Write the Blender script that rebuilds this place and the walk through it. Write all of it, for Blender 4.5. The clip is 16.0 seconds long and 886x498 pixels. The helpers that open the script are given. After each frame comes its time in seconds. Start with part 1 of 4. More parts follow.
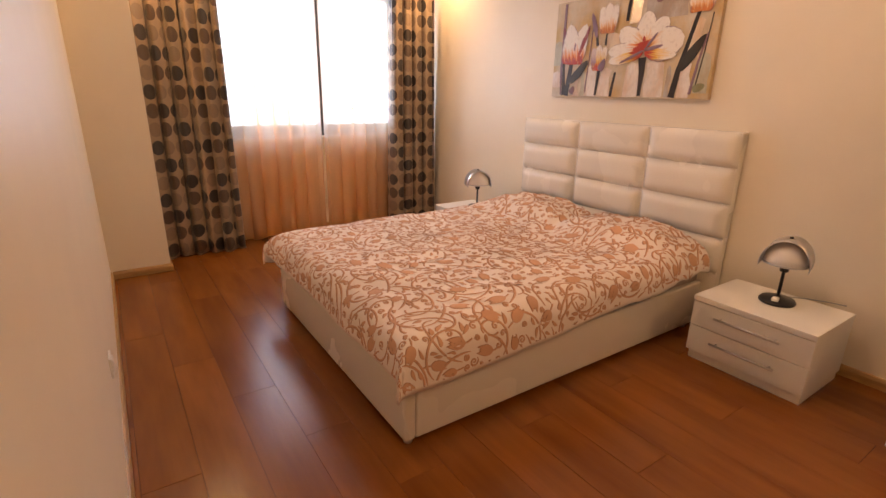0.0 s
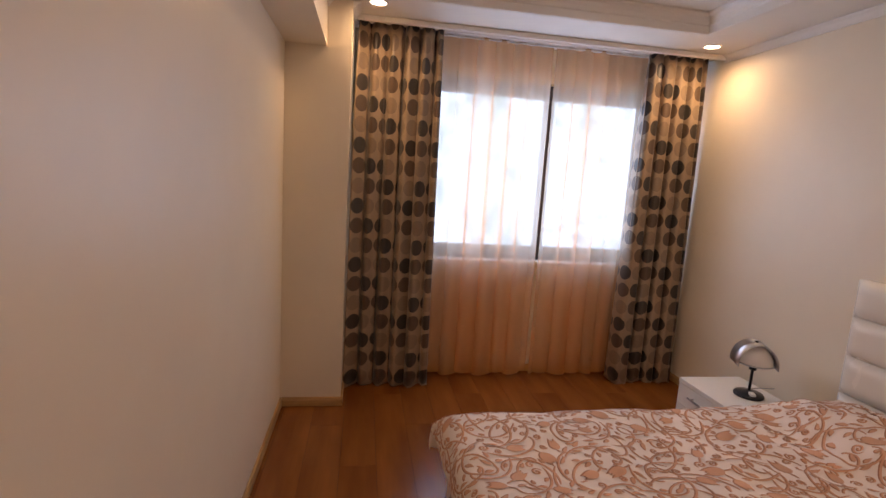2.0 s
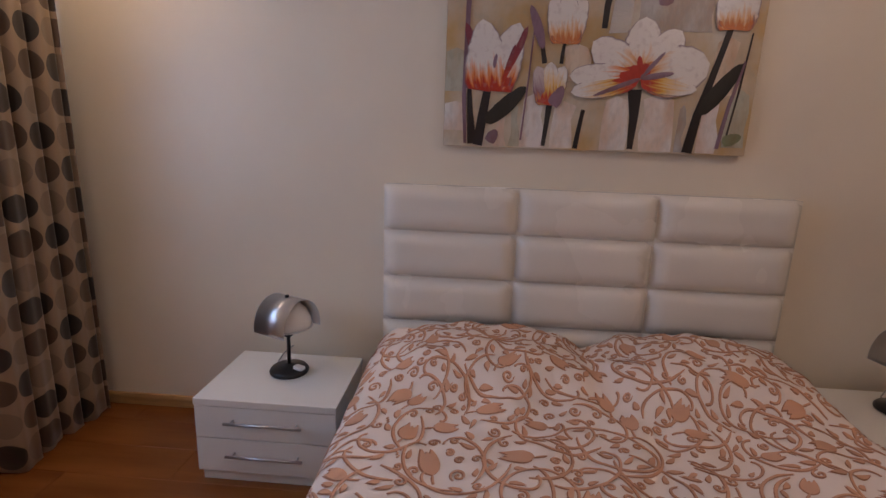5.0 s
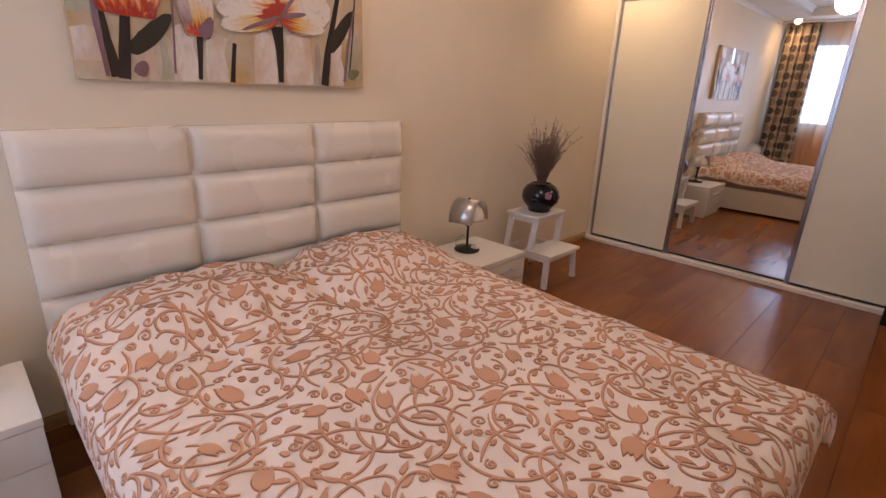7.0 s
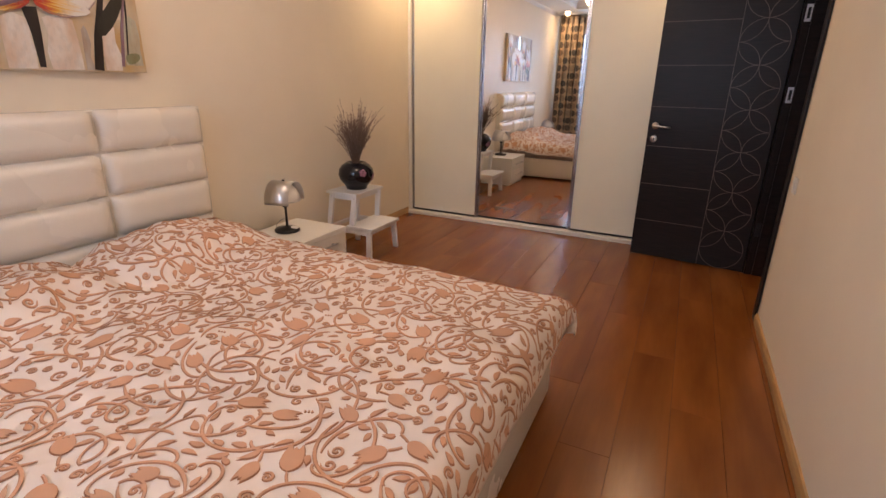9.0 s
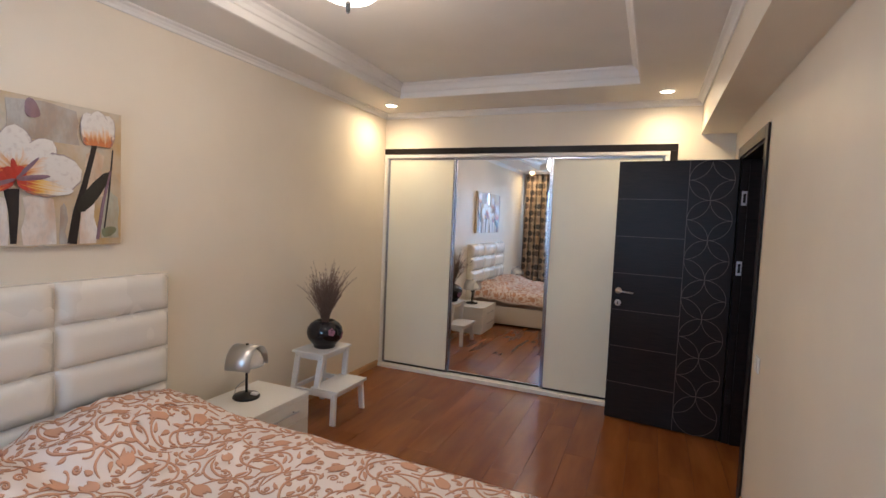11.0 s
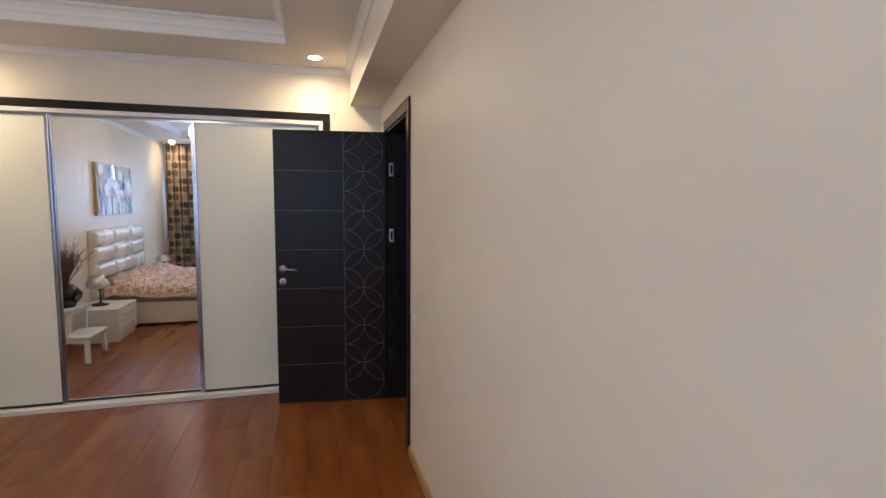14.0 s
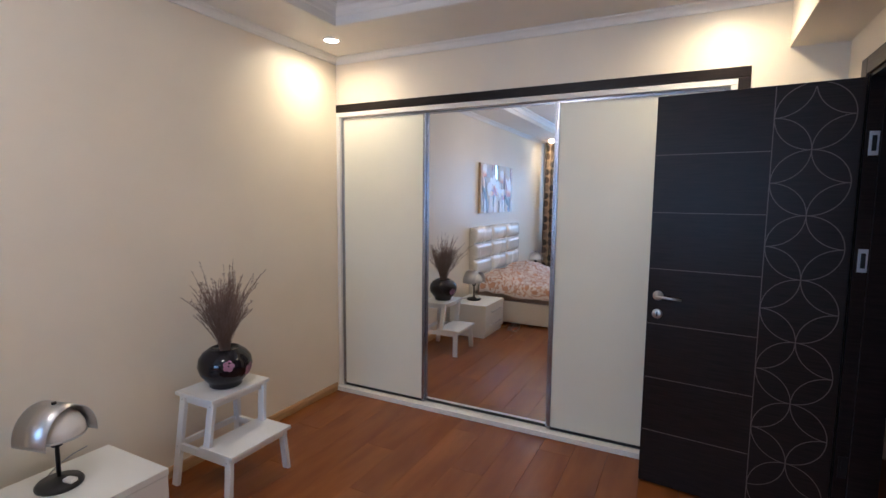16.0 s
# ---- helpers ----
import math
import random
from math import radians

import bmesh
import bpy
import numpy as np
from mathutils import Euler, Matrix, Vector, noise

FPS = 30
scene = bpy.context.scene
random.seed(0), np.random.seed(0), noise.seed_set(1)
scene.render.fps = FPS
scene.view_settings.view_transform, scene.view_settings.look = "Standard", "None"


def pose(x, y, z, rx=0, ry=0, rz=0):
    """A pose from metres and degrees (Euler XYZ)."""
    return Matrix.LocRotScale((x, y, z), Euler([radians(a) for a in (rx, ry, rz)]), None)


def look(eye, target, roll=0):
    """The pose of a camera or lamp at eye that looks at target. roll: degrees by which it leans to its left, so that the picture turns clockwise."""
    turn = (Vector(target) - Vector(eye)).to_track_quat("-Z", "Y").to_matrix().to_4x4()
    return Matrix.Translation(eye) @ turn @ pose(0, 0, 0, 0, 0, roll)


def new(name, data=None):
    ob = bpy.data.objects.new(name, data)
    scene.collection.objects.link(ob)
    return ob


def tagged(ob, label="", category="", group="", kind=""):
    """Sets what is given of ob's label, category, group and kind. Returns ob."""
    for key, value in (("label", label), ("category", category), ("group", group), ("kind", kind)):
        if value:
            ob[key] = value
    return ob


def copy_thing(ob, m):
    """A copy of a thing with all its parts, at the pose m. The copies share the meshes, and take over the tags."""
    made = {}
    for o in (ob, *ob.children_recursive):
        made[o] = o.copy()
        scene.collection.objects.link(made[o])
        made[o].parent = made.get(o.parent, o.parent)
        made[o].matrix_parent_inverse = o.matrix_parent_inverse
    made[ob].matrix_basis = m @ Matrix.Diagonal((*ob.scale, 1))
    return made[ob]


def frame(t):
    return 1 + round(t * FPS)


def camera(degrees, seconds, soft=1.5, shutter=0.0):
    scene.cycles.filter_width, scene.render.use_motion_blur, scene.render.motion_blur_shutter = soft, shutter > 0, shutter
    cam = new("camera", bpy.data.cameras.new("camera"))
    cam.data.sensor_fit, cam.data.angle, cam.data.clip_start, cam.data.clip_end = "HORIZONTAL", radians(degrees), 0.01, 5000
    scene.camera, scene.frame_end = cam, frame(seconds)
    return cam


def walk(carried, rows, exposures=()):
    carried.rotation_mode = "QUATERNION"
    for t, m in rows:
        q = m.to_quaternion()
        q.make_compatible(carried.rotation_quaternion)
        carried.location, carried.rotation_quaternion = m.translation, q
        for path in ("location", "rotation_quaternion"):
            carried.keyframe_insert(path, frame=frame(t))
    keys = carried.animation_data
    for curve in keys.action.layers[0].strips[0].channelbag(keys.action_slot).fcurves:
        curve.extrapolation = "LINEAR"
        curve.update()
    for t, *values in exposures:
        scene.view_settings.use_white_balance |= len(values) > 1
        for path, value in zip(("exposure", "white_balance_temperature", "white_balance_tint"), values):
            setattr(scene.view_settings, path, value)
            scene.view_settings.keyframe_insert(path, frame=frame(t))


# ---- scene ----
cam = camera(84.2, 16.0)
PATH = [
    (0, (0.812, 0.789, 1.336), (1.883, 2.365, 0.729), 1.0),
    (0.5, (0.897, 0.975, 1.388), (1.798, 2.652, 0.780), 1.2),
    (1, (1.011, 1.165, 1.41), (1.649, 3.002, 0.943), 2.1),
    (1.5, (1.142, 1.466, 1.442), (1.515, 3.400, 1.098), 2.8),
    (2, (1.179, 1.758, 1.54), (1.505, 3.709, 1.248), 3.6),
    (2.5, (1.281, 2.068, 1.522), (1.688, 4.018, 1.336), 3.6),
    (3, (1.34, 2.395, 1.509), (1.916, 4.304, 1.357), 4.3),
    (3.5, (1.437, 2.690, 1.493), (2.41, 4.422, 1.268), 3.5),
    (4, (1.482, 2.960, 1.459), (2.976, 4.256, 1.162), 1.9),
    (4.5, (1.553, 3.234, 1.383), (3.374, 3.965, 0.995), 2.2),
    (5, (1.611, 3.444, 1.355), (3.558, 3.567, 0.913), 2.1),
    (5.2, (1.618, 3.508, 1.349), (3.563, 3.380, 0.903), 2.6),
    (7.3, (1.474, 4.018, 1.354), (2.707, 2.586, 0.699), 1.9),
    (7.5, (1.411, 4.035, 1.326), (2.598, 2.570, 0.658), 1.5),
    (8, (1.304, 4.082, 1.277), (2.354, 2.553, 0.529), 0.7),
    (8.5, (1.244, 4.103, 1.251), (2.174, 2.511, 0.477), 0.6),
    (9, (1.228, 4.069, 1.31), (2.048, 2.363, 0.662), 1.0),
    (9.5, (1.246, 4.031, 1.435), (1.976, 2.220, 1.005), 1.8),
    (9.7, (1.244, 4.018, 1.461), (1.96, 2.181, 1.123), 2.1),
    (11.8, (1.237, 4.017, 1.521), (2.036, 2.185, 1.432), 2.2),
    (12, (1.241, 4.018, 1.516), (1.906, 2.134, 1.424), 2.6),
    (12.5, (1.229, 3.885, 1.523), (1.448, 1.900, 1.414), 2.5),
    (13, (1.266, 3.784, 1.518), (0.987, 1.807, 1.402), 1.3),
    (13.5, (1.242, 3.741, 1.506), (0.708, 1.819, 1.365), 0.6),
    (14, (1.25, 3.703, 1.506), (0.728, 1.781, 1.319), 0.4),
    (14.5, (1.253, 3.596, 1.474), (1.032, 1.621, 1.246), 0.4),
    (15, (1.217, 3.336, 1.492), (1.421, 1.363, 1.236), 1.1),
    (15.5, (1.261, 3.018, 1.465), (1.805, 1.107, 1.229), 1.2),
    (16, (1.318, 2.690, 1.501), (2.214, 0.913, 1.299), 0.6),
]

EXPOSURES = [(0.0, 0.22, 9700, 38), (0.8, 0.02, 8900, 36), (1.5, -0.32, 8400, 36), (2.5, -0.80, 7400, 35), (3.5, -1.20, 6200, 22), (4.4, -1.26, 5750, 20), (5.2, -0.66, 6800, 34),
             (7.3, -0.04, 7300, 34), (8.0, 0.13, 7300, 34), (9.0, 0.24, 7400, 28), (9.7, 0.20, 7200, 24), (11.8, 0.07, 5650, 13), (12.5, 0.05, 5850, 14), (14.0, 0.18, 5750, 14), (15.2, 0.13, 5700, 17), (16.0, 0.17, 5300, 15)]
walk(cam, [(t, look(eye, target, roll)) for t, eye, target, roll in PATH], EXPOSURES)

# ---- plan, metres ----
XL, XR = 0.69, 3.735            # door wall, headboard wall
YB, YW = -0.305, 5.45           # wardrobe front, window wall
ZC, ZT = 2.53, 2.66             # lowered ceiling, tray
PIER_X, PIER_Y = 1.075, 4.88    # pier beside the window
BEAM_X, BEAM_Z = 0.93, 2.262
DOOR_Y0, DOOR_Y1, DOOR_Z = 0.03, 0.86, 2.04
WIN_X0, WIN_X1, WIN_Z0, WIN_Z1 = 1.62, 3.42, 0.9, 2.28

# ---- world and light ----
world = bpy.data.worlds.new("sky")
scene.world = world
world.use_nodes = True
wn = world.node_tree
sky = wn.nodes.new("ShaderNodeTexSky")
sky.sky_type, sky.sun_disc = "NISHITA", False
sky.sun_elevation, sky.sun_rotation = radians(38), radians(60)
wn.links.new(sky.outputs[0], wn.nodes["Background"].inputs[0])
wn.nodes["Background"].inputs[1].default_value = 0.12

SUN = bpy.data.lights.new("sun", "SUN")
SUN.energy, SUN.angle, SUN.color = 2.0, radians(0.5), (1.0, 0.95, 0.87)
new("sun", SUN).matrix_world = look((0, 0, 0), (-0.6, 0.5, -0.6))

OUTSIDE_GLOW = 5.2
WINDOW_SKY = bpy.data.lights.new("window_sky", "AREA")
WINDOW_SKY.shape, WINDOW_SKY.size, WINDOW_SKY.size_y = "RECTANGLE", WIN_X1 - WIN_X0 - 0.1, WIN_Z1 - WIN_Z0 - 0.2
WINDOW_SKY.energy, WINDOW_SKY.color = 48.0, (0.34, 0.60, 1.0)
WMID = (WIN_X0 + WIN_X1) / 2, (WIN_Z0 + WIN_Z1) / 2
new("window_sky", WINDOW_SKY).matrix_world = look((WMID[0], YW + 0.03, WMID[1]), (WMID[0], 0, WMID[1]))
SPOT_POWER, LAMP_POWER = 24.0, 12.0
WARM = (1.0, 0.77, 0.44)

# ---- materials ----
def node_mat(name):
    m = bpy.data.materials.new(name)
    m.use_nodes = True
    n = m.node_tree.nodes
    return m, n, m.node_tree.links, n["Principled BSDF"]


def mixed(n, l, fac, a, b):
    x = n.new("ShaderNodeMix")
    x.data_type = "RGBA"
    for sock, val in ((x.inputs[0], fac), (x.inputs[6], a), (x.inputs[7], b)):
        if isinstance(val, (int, float)):
            sock.default_value = val
        elif isinstance(val, tuple):
            sock.default_value = (*val, 1)
        else:
            l.new(val, sock)
    return x.outputs[2]


def math_node(n, l, op, a, b=0.0):
    x = n.new("ShaderNodeMath")
    x.operation = op
    for sock, val in ((x.inputs[0], a), (x.inputs[1], b)):
        if isinstance(val, (int, float)):
            sock.default_value = val
        else:
            l.new(val, sock)
    return x.outputs[0]


def coords(n, l, scale=(1, 1, 1), kind="Object", shift=None):
    tc, mp = n.new("ShaderNodeTexCoord"), n.new("ShaderNodeMapping")
    mp.inputs["Scale"].default_value = scale
    l.new(tc.outputs[kind], mp.inputs[0])
    if shift is not None:
        l.new(shift, mp.inputs["Location"])
    return mp.outputs[0]


def noise_tex(n, l, vec, scale, detail=3.0):
    t = n.new("ShaderNodeTexNoise")
    t.inputs["Scale"].default_value, t.inputs["Detail"].default_value = scale, detail
    l.new(vec, t.inputs["Vector"])
    return t.outputs["Fac"]


def ramp(n, l, fac, lo, hi):
    r = n.new("ShaderNodeMapRange")
    r.inputs[1].default_value, r.inputs[2].default_value = lo, hi
    l.new(fac, r.inputs[0])
    return r.outputs[0]


def bumped(n, l, bsdf, height, strength, dist=0.002):
    b = n.new("ShaderNodeBump")
    b.inputs["Strength"].default_value, b.inputs["Distance"].default_value = strength, dist
    l.new(height, b.inputs["Height"])
    l.new(b.outputs[0], bsdf.inputs["Normal"])


def plain(name, col, rough=0.5, metal=0.0, vary=0.08, grain=120.0, bump=0.08, coat=0.0, stretch=(1, 1, 1)):
    """A surface of one colour with stains at one scale and grain at another."""
    m, n, l, b = node_mat(name)
    v = coords(n, l, stretch)
    big, small = noise_tex(n, l, v, 2.6), noise_tex(n, l, v, grain)
    dark = tuple(c * (1 - vary) for c in col)
    light = tuple(min(1, c * (1 + vary)) for c in col)
    c1 = mixed(n, l, ramp(n, l, big, 0.3, 0.7), dark, light)
    c2 = mixed(n, l, math_node(n, l, "MULTIPLY", ramp(n, l, small, 0.35, 0.65), vary), c1, dark)
    l.new(c2, b.inputs["Base Color"])
    b.inputs["Metallic"].default_value = metal
    l.new(math_node(n, l, "ADD", math_node(n, l, "MULTIPLY", big, 0.05), rough - 0.025), b.inputs["Roughness"])
    b.inputs["Coat Weight"].default_value = coat
    if bump:
        bumped(n, l, b, small, bump)
    return m


def glowing(name, col, strength):
    m, n, l, b = node_mat(name)
    b.inputs["Base Color"].default_value = (*col, 1)
    b.inputs["Emission Color"].default_value = (*col, 1)
    b.inputs["Emission Strength"].default_value = strength
    return m


def wood_floor():
    m, n, l, b = node_mat("laminate")
    info = n.new("ShaderNodeObjectInfo")
    comb = n.new("ShaderNodeCombineXYZ")
    off = math_node(n, l, "MULTIPLY", info.outputs["Random"], 37.0)
    l.new(off, comb.inputs[0]), l.new(off, comb.inputs[1])
    v = coords(n, l, (5, 0.9, 5), shift=comb.outputs[0])
    v2 = coords(n, l, (60, 2.2, 60), shift=comb.outputs[0])
    g1, g2 = noise_tex(n, l, v, 1.3, 4), noise_tex(n, l, v2, 1.4, 3)
    c = mixed(n, l, ramp(n, l, g1, 0.3, 0.72), (0.185, 0.052, 0.010), (0.31, 0.103, 0.022))
    c = mixed(n, l, math_node(n, l, "MULTIPLY", ramp(n, l, g2, 0.45, 0.75), 0.10), c, (0.10, 0.03, 0.009))
    c = mixed(n, l, math_node(n, l, "MULTIPLY", info.outputs["Random"], 0.22), c, (0.12, 0.034, 0.010))
    l.new(c, b.inputs["Base Color"])
    l.new(math_node(n, l, "ADD", math_node(n, l, "MULTIPLY", g2, 0.05), 0.22), b.inputs["Roughness"])
    b.inputs["Specular IOR Level"].default_value = 0.42
    bumped(n, l, b, g2, 0.015, 0.001)
    return m


def dotted_fabric():
    """Taupe satin with rows of round dots in three browns, laid out on the flat cloth."""
    m, n, l, b = node_mat("dotted_curtain")
    tc, sep = n.new("ShaderNodeTexCoord"), n.new("ShaderNodeSeparateXYZ")
    l.new(tc.outputs["UV"], sep.inputs[0])
    PU, PV, R = 0.118, 0.137, 0.055
    u, w = math_node(n, l, "DIVIDE", sep.outputs[0], PU), math_node(n, l, "DIVIDE", sep.outputs[1], PV)
    du = math_node(n, l, "MULTIPLY", math_node(n, l, "SUBTRACT", math_node(n, l, "FRACT", u), 0.5), PU)
    dv = math_node(n, l, "MULTIPLY", math_node(n, l, "SUBTRACT", math_node(n, l, "FRACT", w), 0.5), PV)
    d = math_node(n, l, "SQRT", math_node(n, l, "ADD", math_node(n, l, "MULTIPLY", du, du), math_node(n, l, "MULTIPLY", dv, dv)))
    inside = math_node(n, l, "LESS_THAN", d, R)
    row = math_node(n, l, "MODULO", math_node(n, l, "FLOOR", w), 3.0)
    pair = math_node(n, l, "MODULO", math_node(n, l, "FLOOR", math_node(n, l, "DIVIDE", u, 2.0)), 3.0)
    tone = math_node(n, l, "MODULO", math_node(n, l, "ADD", row, pair), 3.0)
    c = mixed(n, l, math_node(n, l, "LESS_THAN", tone, 0.5), (0.25, 0.175, 0.115), (0.016, 0.011, 0.010))
    c = mixed(n, l, math_node(n, l, "GREATER_THAN", tone, 1.5), c, (0.085, 0.048, 0.028))
    c = mixed(n, l, inside, (0.36, 0.255, 0.165), c)
    v = coords(n, l, (1, 1, 1), "UV")
    weave = noise_tex(n, l, v, 700)
    c = mixed(n, l, math_node(n, l, "MULTIPLY", noise_tex(n, l, v, 7), 0.16), c, (0.2, 0.15, 0.10))
    l.new(c, b.inputs["Base Color"])
    b.inputs["Roughness"].default_value, b.inputs["Sheen Weight"].default_value = 0.34, 0.2
    bumped(n, l, b, weave, 0.12, 0.001)
    return m


def sheer_fabric():
    m, n, l, b = node_mat("sheer_voile")
    out = n["Material Output"]
    n.remove(b)
    v = coords(n, l, (1, 1, 1), "UV")
    thick = ramp(n, l, noise_tex(n, l, v, 420), 0.2, 0.8)
    tr, df, tl = n.new("ShaderNodeBsdfTransparent"), n.new("ShaderNodeBsdfDiffuse"), n.new("ShaderNodeBsdfTranslucent")
    tr.inputs[0].default_value = (1.0, 0.93, 0.86, 1)
    col = mixed(n, l, noise_tex(n, l, v, 9), (0.85, 0.34, 0.09), (0.88, 0.41, 0.13))
    l.new(col, df.inputs[0])
    tl.inputs[0].default_value = (0.86, 0.68, 0.52, 1)
    a, c = n.new("ShaderNodeMixShader"), n.new("ShaderNodeMixShader")
    a.inputs[0].default_value = 0.5
    l.new(df.outputs[0], a.inputs[1]), l.new(tl.outputs[0], a.inputs[2])
    streak = ramp(n, l, noise_tex(n, l, coords(n, l, (3.2, 0.05, 1), "UV"), 1.0, 2), 0.42, 0.66)
    dens = math_node(n, l, "ADD", math_node(n, l, "MULTIPLY", thick, 0.10), math_node(n, l, "MULTIPLY", streak, 0.24))
    l.new(math_node(n, l, "ADD", dens, 0.38), c.inputs[0])
    l.new(tr.outputs[0], c.inputs[1]), l.new(a.outputs[0], c.inputs[2])
    l.new(c.outputs[0], out.inputs[0])
    return m


def glass_mat(name, rough=0.0):
    m, n, l, b = node_mat(name)
    b.inputs["Transmission Weight"].default_value, b.inputs["Roughness"].default_value = 1.0, rough
    b.inputs["IOR"].default_value = 1.02
    return m


def dark_wood():
    m, n, l, b = node_mat("wenge")
    v = coords(n, l, (3, 3, 60))
    g = noise_tex(n, l, v, 2.5, 5)
    c = mixed(n, l, ramp(n, l, g, 0.3, 0.7), (0.009, 0.006, 0.006), (0.022, 0.015, 0.013))
    l.new(c, b.inputs["Base Color"])
    l.new(math_node(n, l, "ADD", math_node(n, l, "MULTIPLY", g, 0.2), 0.27), b.inputs["Roughness"])
    b.inputs["Specular IOR Level"].default_value = 0.22
    bumped(n, l, b, g, 0.25, 0.001)
    return m


def outdoor_mat():
    m, n, l, b = node_mat("outdoor_distance")
    out = n["Material Output"]
    n.remove(b)
    v = coords(n, l)
    g, k = noise_tex(n, l, v, 0.7, 6), noise_tex(n, l, v, 4.5, 6)
    c = mixed(n, l, ramp(n, l, g, 0.44, 0.58), (0.34, 0.62, 1.0), (0.24, 0.46, 0.60))
    c = mixed(n, l, math_node(n, l, "MULTIPLY", ramp(n, l, k, 0.46, 0.60), 0.55), c, (0.06, 0.15, 0.16))
    e = n.new("ShaderNodeEmission")
    l.new(c, e.inputs[0])
    e.inputs[1].default_value = OUTSIDE_GLOW
    l.new(e.outputs[0], out.inputs[0])
    return m


M_WALL = plain("wall_paint", (0.83, 0.74, 0.60), 0.42, vary=0.025, grain=160, bump=0.10)
M_CEIL = plain("ceiling_paint", (0.80, 0.76, 0.70), 0.6, vary=0.03, grain=140, bump=0.06)
M_TRIM = plain("white_plaster", (0.83, 0.80, 0.75), 0.5, vary=0.03, grain=90, bump=0.05)
M_FLOOR = wood_floor()
M_GAP = plain("floor_joint", (0.05, 0.02, 0.008), 0.8)
M_BASE = plain("oak_skirting", (0.46, 0.27, 0.11), 0.4, vary=0.2, grain=30, stretch=(2, 2, 20))
M_DARK = dark_wood()
M_INLAY = plain("inlay_line", (0.13, 0.095, 0.08), 0.45, vary=0.1)
M_STEEL = plain("brushed_steel", (0.58, 0.58, 0.59), 0.33, 1.0, vary=0.06, grain=300, bump=0.03)
M_ALU = plain("aluminium", (0.38, 0.39, 0.43), 0.26, 1.0, vary=0.05, grain=300, bump=0.03)
M_NICKEL = plain("satin_nickel", (0.78, 0.78, 0.80), 0.48, 1.0, vary=0.05, bump=0)
M_CHROME = plain("chrome", (0.80, 0.80, 0.82), 0.08, 1.0, vary=0.03, bump=0)
M_PANEL = plain("cream_lacquer", (0.83, 0.81, 0.68), 0.38, vary=0.02, grain=60, bump=0.03)
M_WHITE = plain("white_laminate", (0.80, 0.79, 0.75), 0.30, vary=0.025, grain=80, bump=0.03)
M_STOOL = plain("white_painted_wood", (0.80, 0.80, 0.80), 0.38, vary=0.05, grain=40, bump=0.08)
M_LEATHER = plain("cream_leatherette", (0.80, 0.75, 0.67), 0.27, vary=0.03, grain=420, bump=0.16)
M_MATTRESS = plain("mattress_ticking", (0.52, 0.40, 0.33), 0.85, vary=0.08, grain=300, bump=0.2)
M_DUVET = plain("duvet_cotton", (0.86, 0.75, 0.68), 0.85, vary=0.05, grain=500, bump=0.22)
M_PRINT = plain("print_terracotta", (0.68, 0.37, 0.235), 0.85, vary=0.12, grain=400, bump=0.2)
M_OUTLINE = plain("print_outline", (0.42, 0.19, 0.11), 0.85, vary=0.1, grain=400, bump=0.2)
M_BLACK = plain("black_plastic", (0.012, 0.012, 0.013), 0.35, vary=0.2)
M_OPAL = plain("opal_glass", (0.82, 0.80, 0.77), 0.12, vary=0.02, bump=0)
M_GLAZE = plain("black_glaze", (0.008, 0.007, 0.012), 0.07, vary=0.2, bump=0)
M_PETAL_MOTIF = plain("pink_motif", (0.42, 0.20, 0.30), 0.25, vary=0.35, grain=60)
M_TWIG = plain("dried_twig", (0.20, 0.13, 0.095), 0.85, vary=0.3, grain=90)
M_BUD = plain("dried_bud", (0.27, 0.19, 0.155), 0.9, vary=0.35, grain=90)
M_DOTS, M_SHEER = dotted_fabric(), sheer_fabric()
M_GLASS, M_OUT = glass_mat("window_glass"), outdoor_mat()
M_MIRROR = plain("mirror_silver", (0.88, 0.89, 0.90), 0.065, 1.0, vary=0.0, bump=0)
for nd in M_MIRROR.node_tree.nodes:
    if nd.type == "BSDF_PRINCIPLED":
        for lk in list(nd.inputs["Roughness"].links):
            M_MIRROR.node_tree.links.remove(lk)
        nd.inputs["Roughness"].default_value = 0.005
M_BULB = glowing("downlight_glow", (1.0, 0.84, 0.60), 30.0)
M_LAMPGLASS = glowing("lamp_opal_glow", (1.0, 0.90, 0.76), 7.0)
M_CORD = plain("grey_cord", (0.35, 0.34, 0.33), 0.5)
M_WINFRAME = plain("brown_window_frame", (0.035, 0.028, 0.025), 0.4, vary=0.15)


# ---- building helpers ----
def thing(name, loc=(0, 0, 0), rz=0.0, label="", category="", group="", kind=""):
    ob = new(name)
    ob.matrix_basis = pose(*loc, 0, 0, rz)
    return tagged(ob, label, category, group, kind)


def part(name, bm, material, parent=None, label="", smooth=False):
    me = bpy.data.meshes.new(name)
    bmesh.ops.recalc_face_normals(bm, faces=bm.faces)
    if smooth:
        for f in bm.faces:
            f.smooth = True
    bm.to_mesh(me)
    bm.free()
    me.materials.append(material)
    ob = new(name, me)
    if parent is not None:
        ob.parent = parent
    return tagged(ob, label)


def structure(name, bm, material, label, category, smooth=False):
    return tagged(part(name, bm, material, None, "", smooth), label, category, kind="structure")


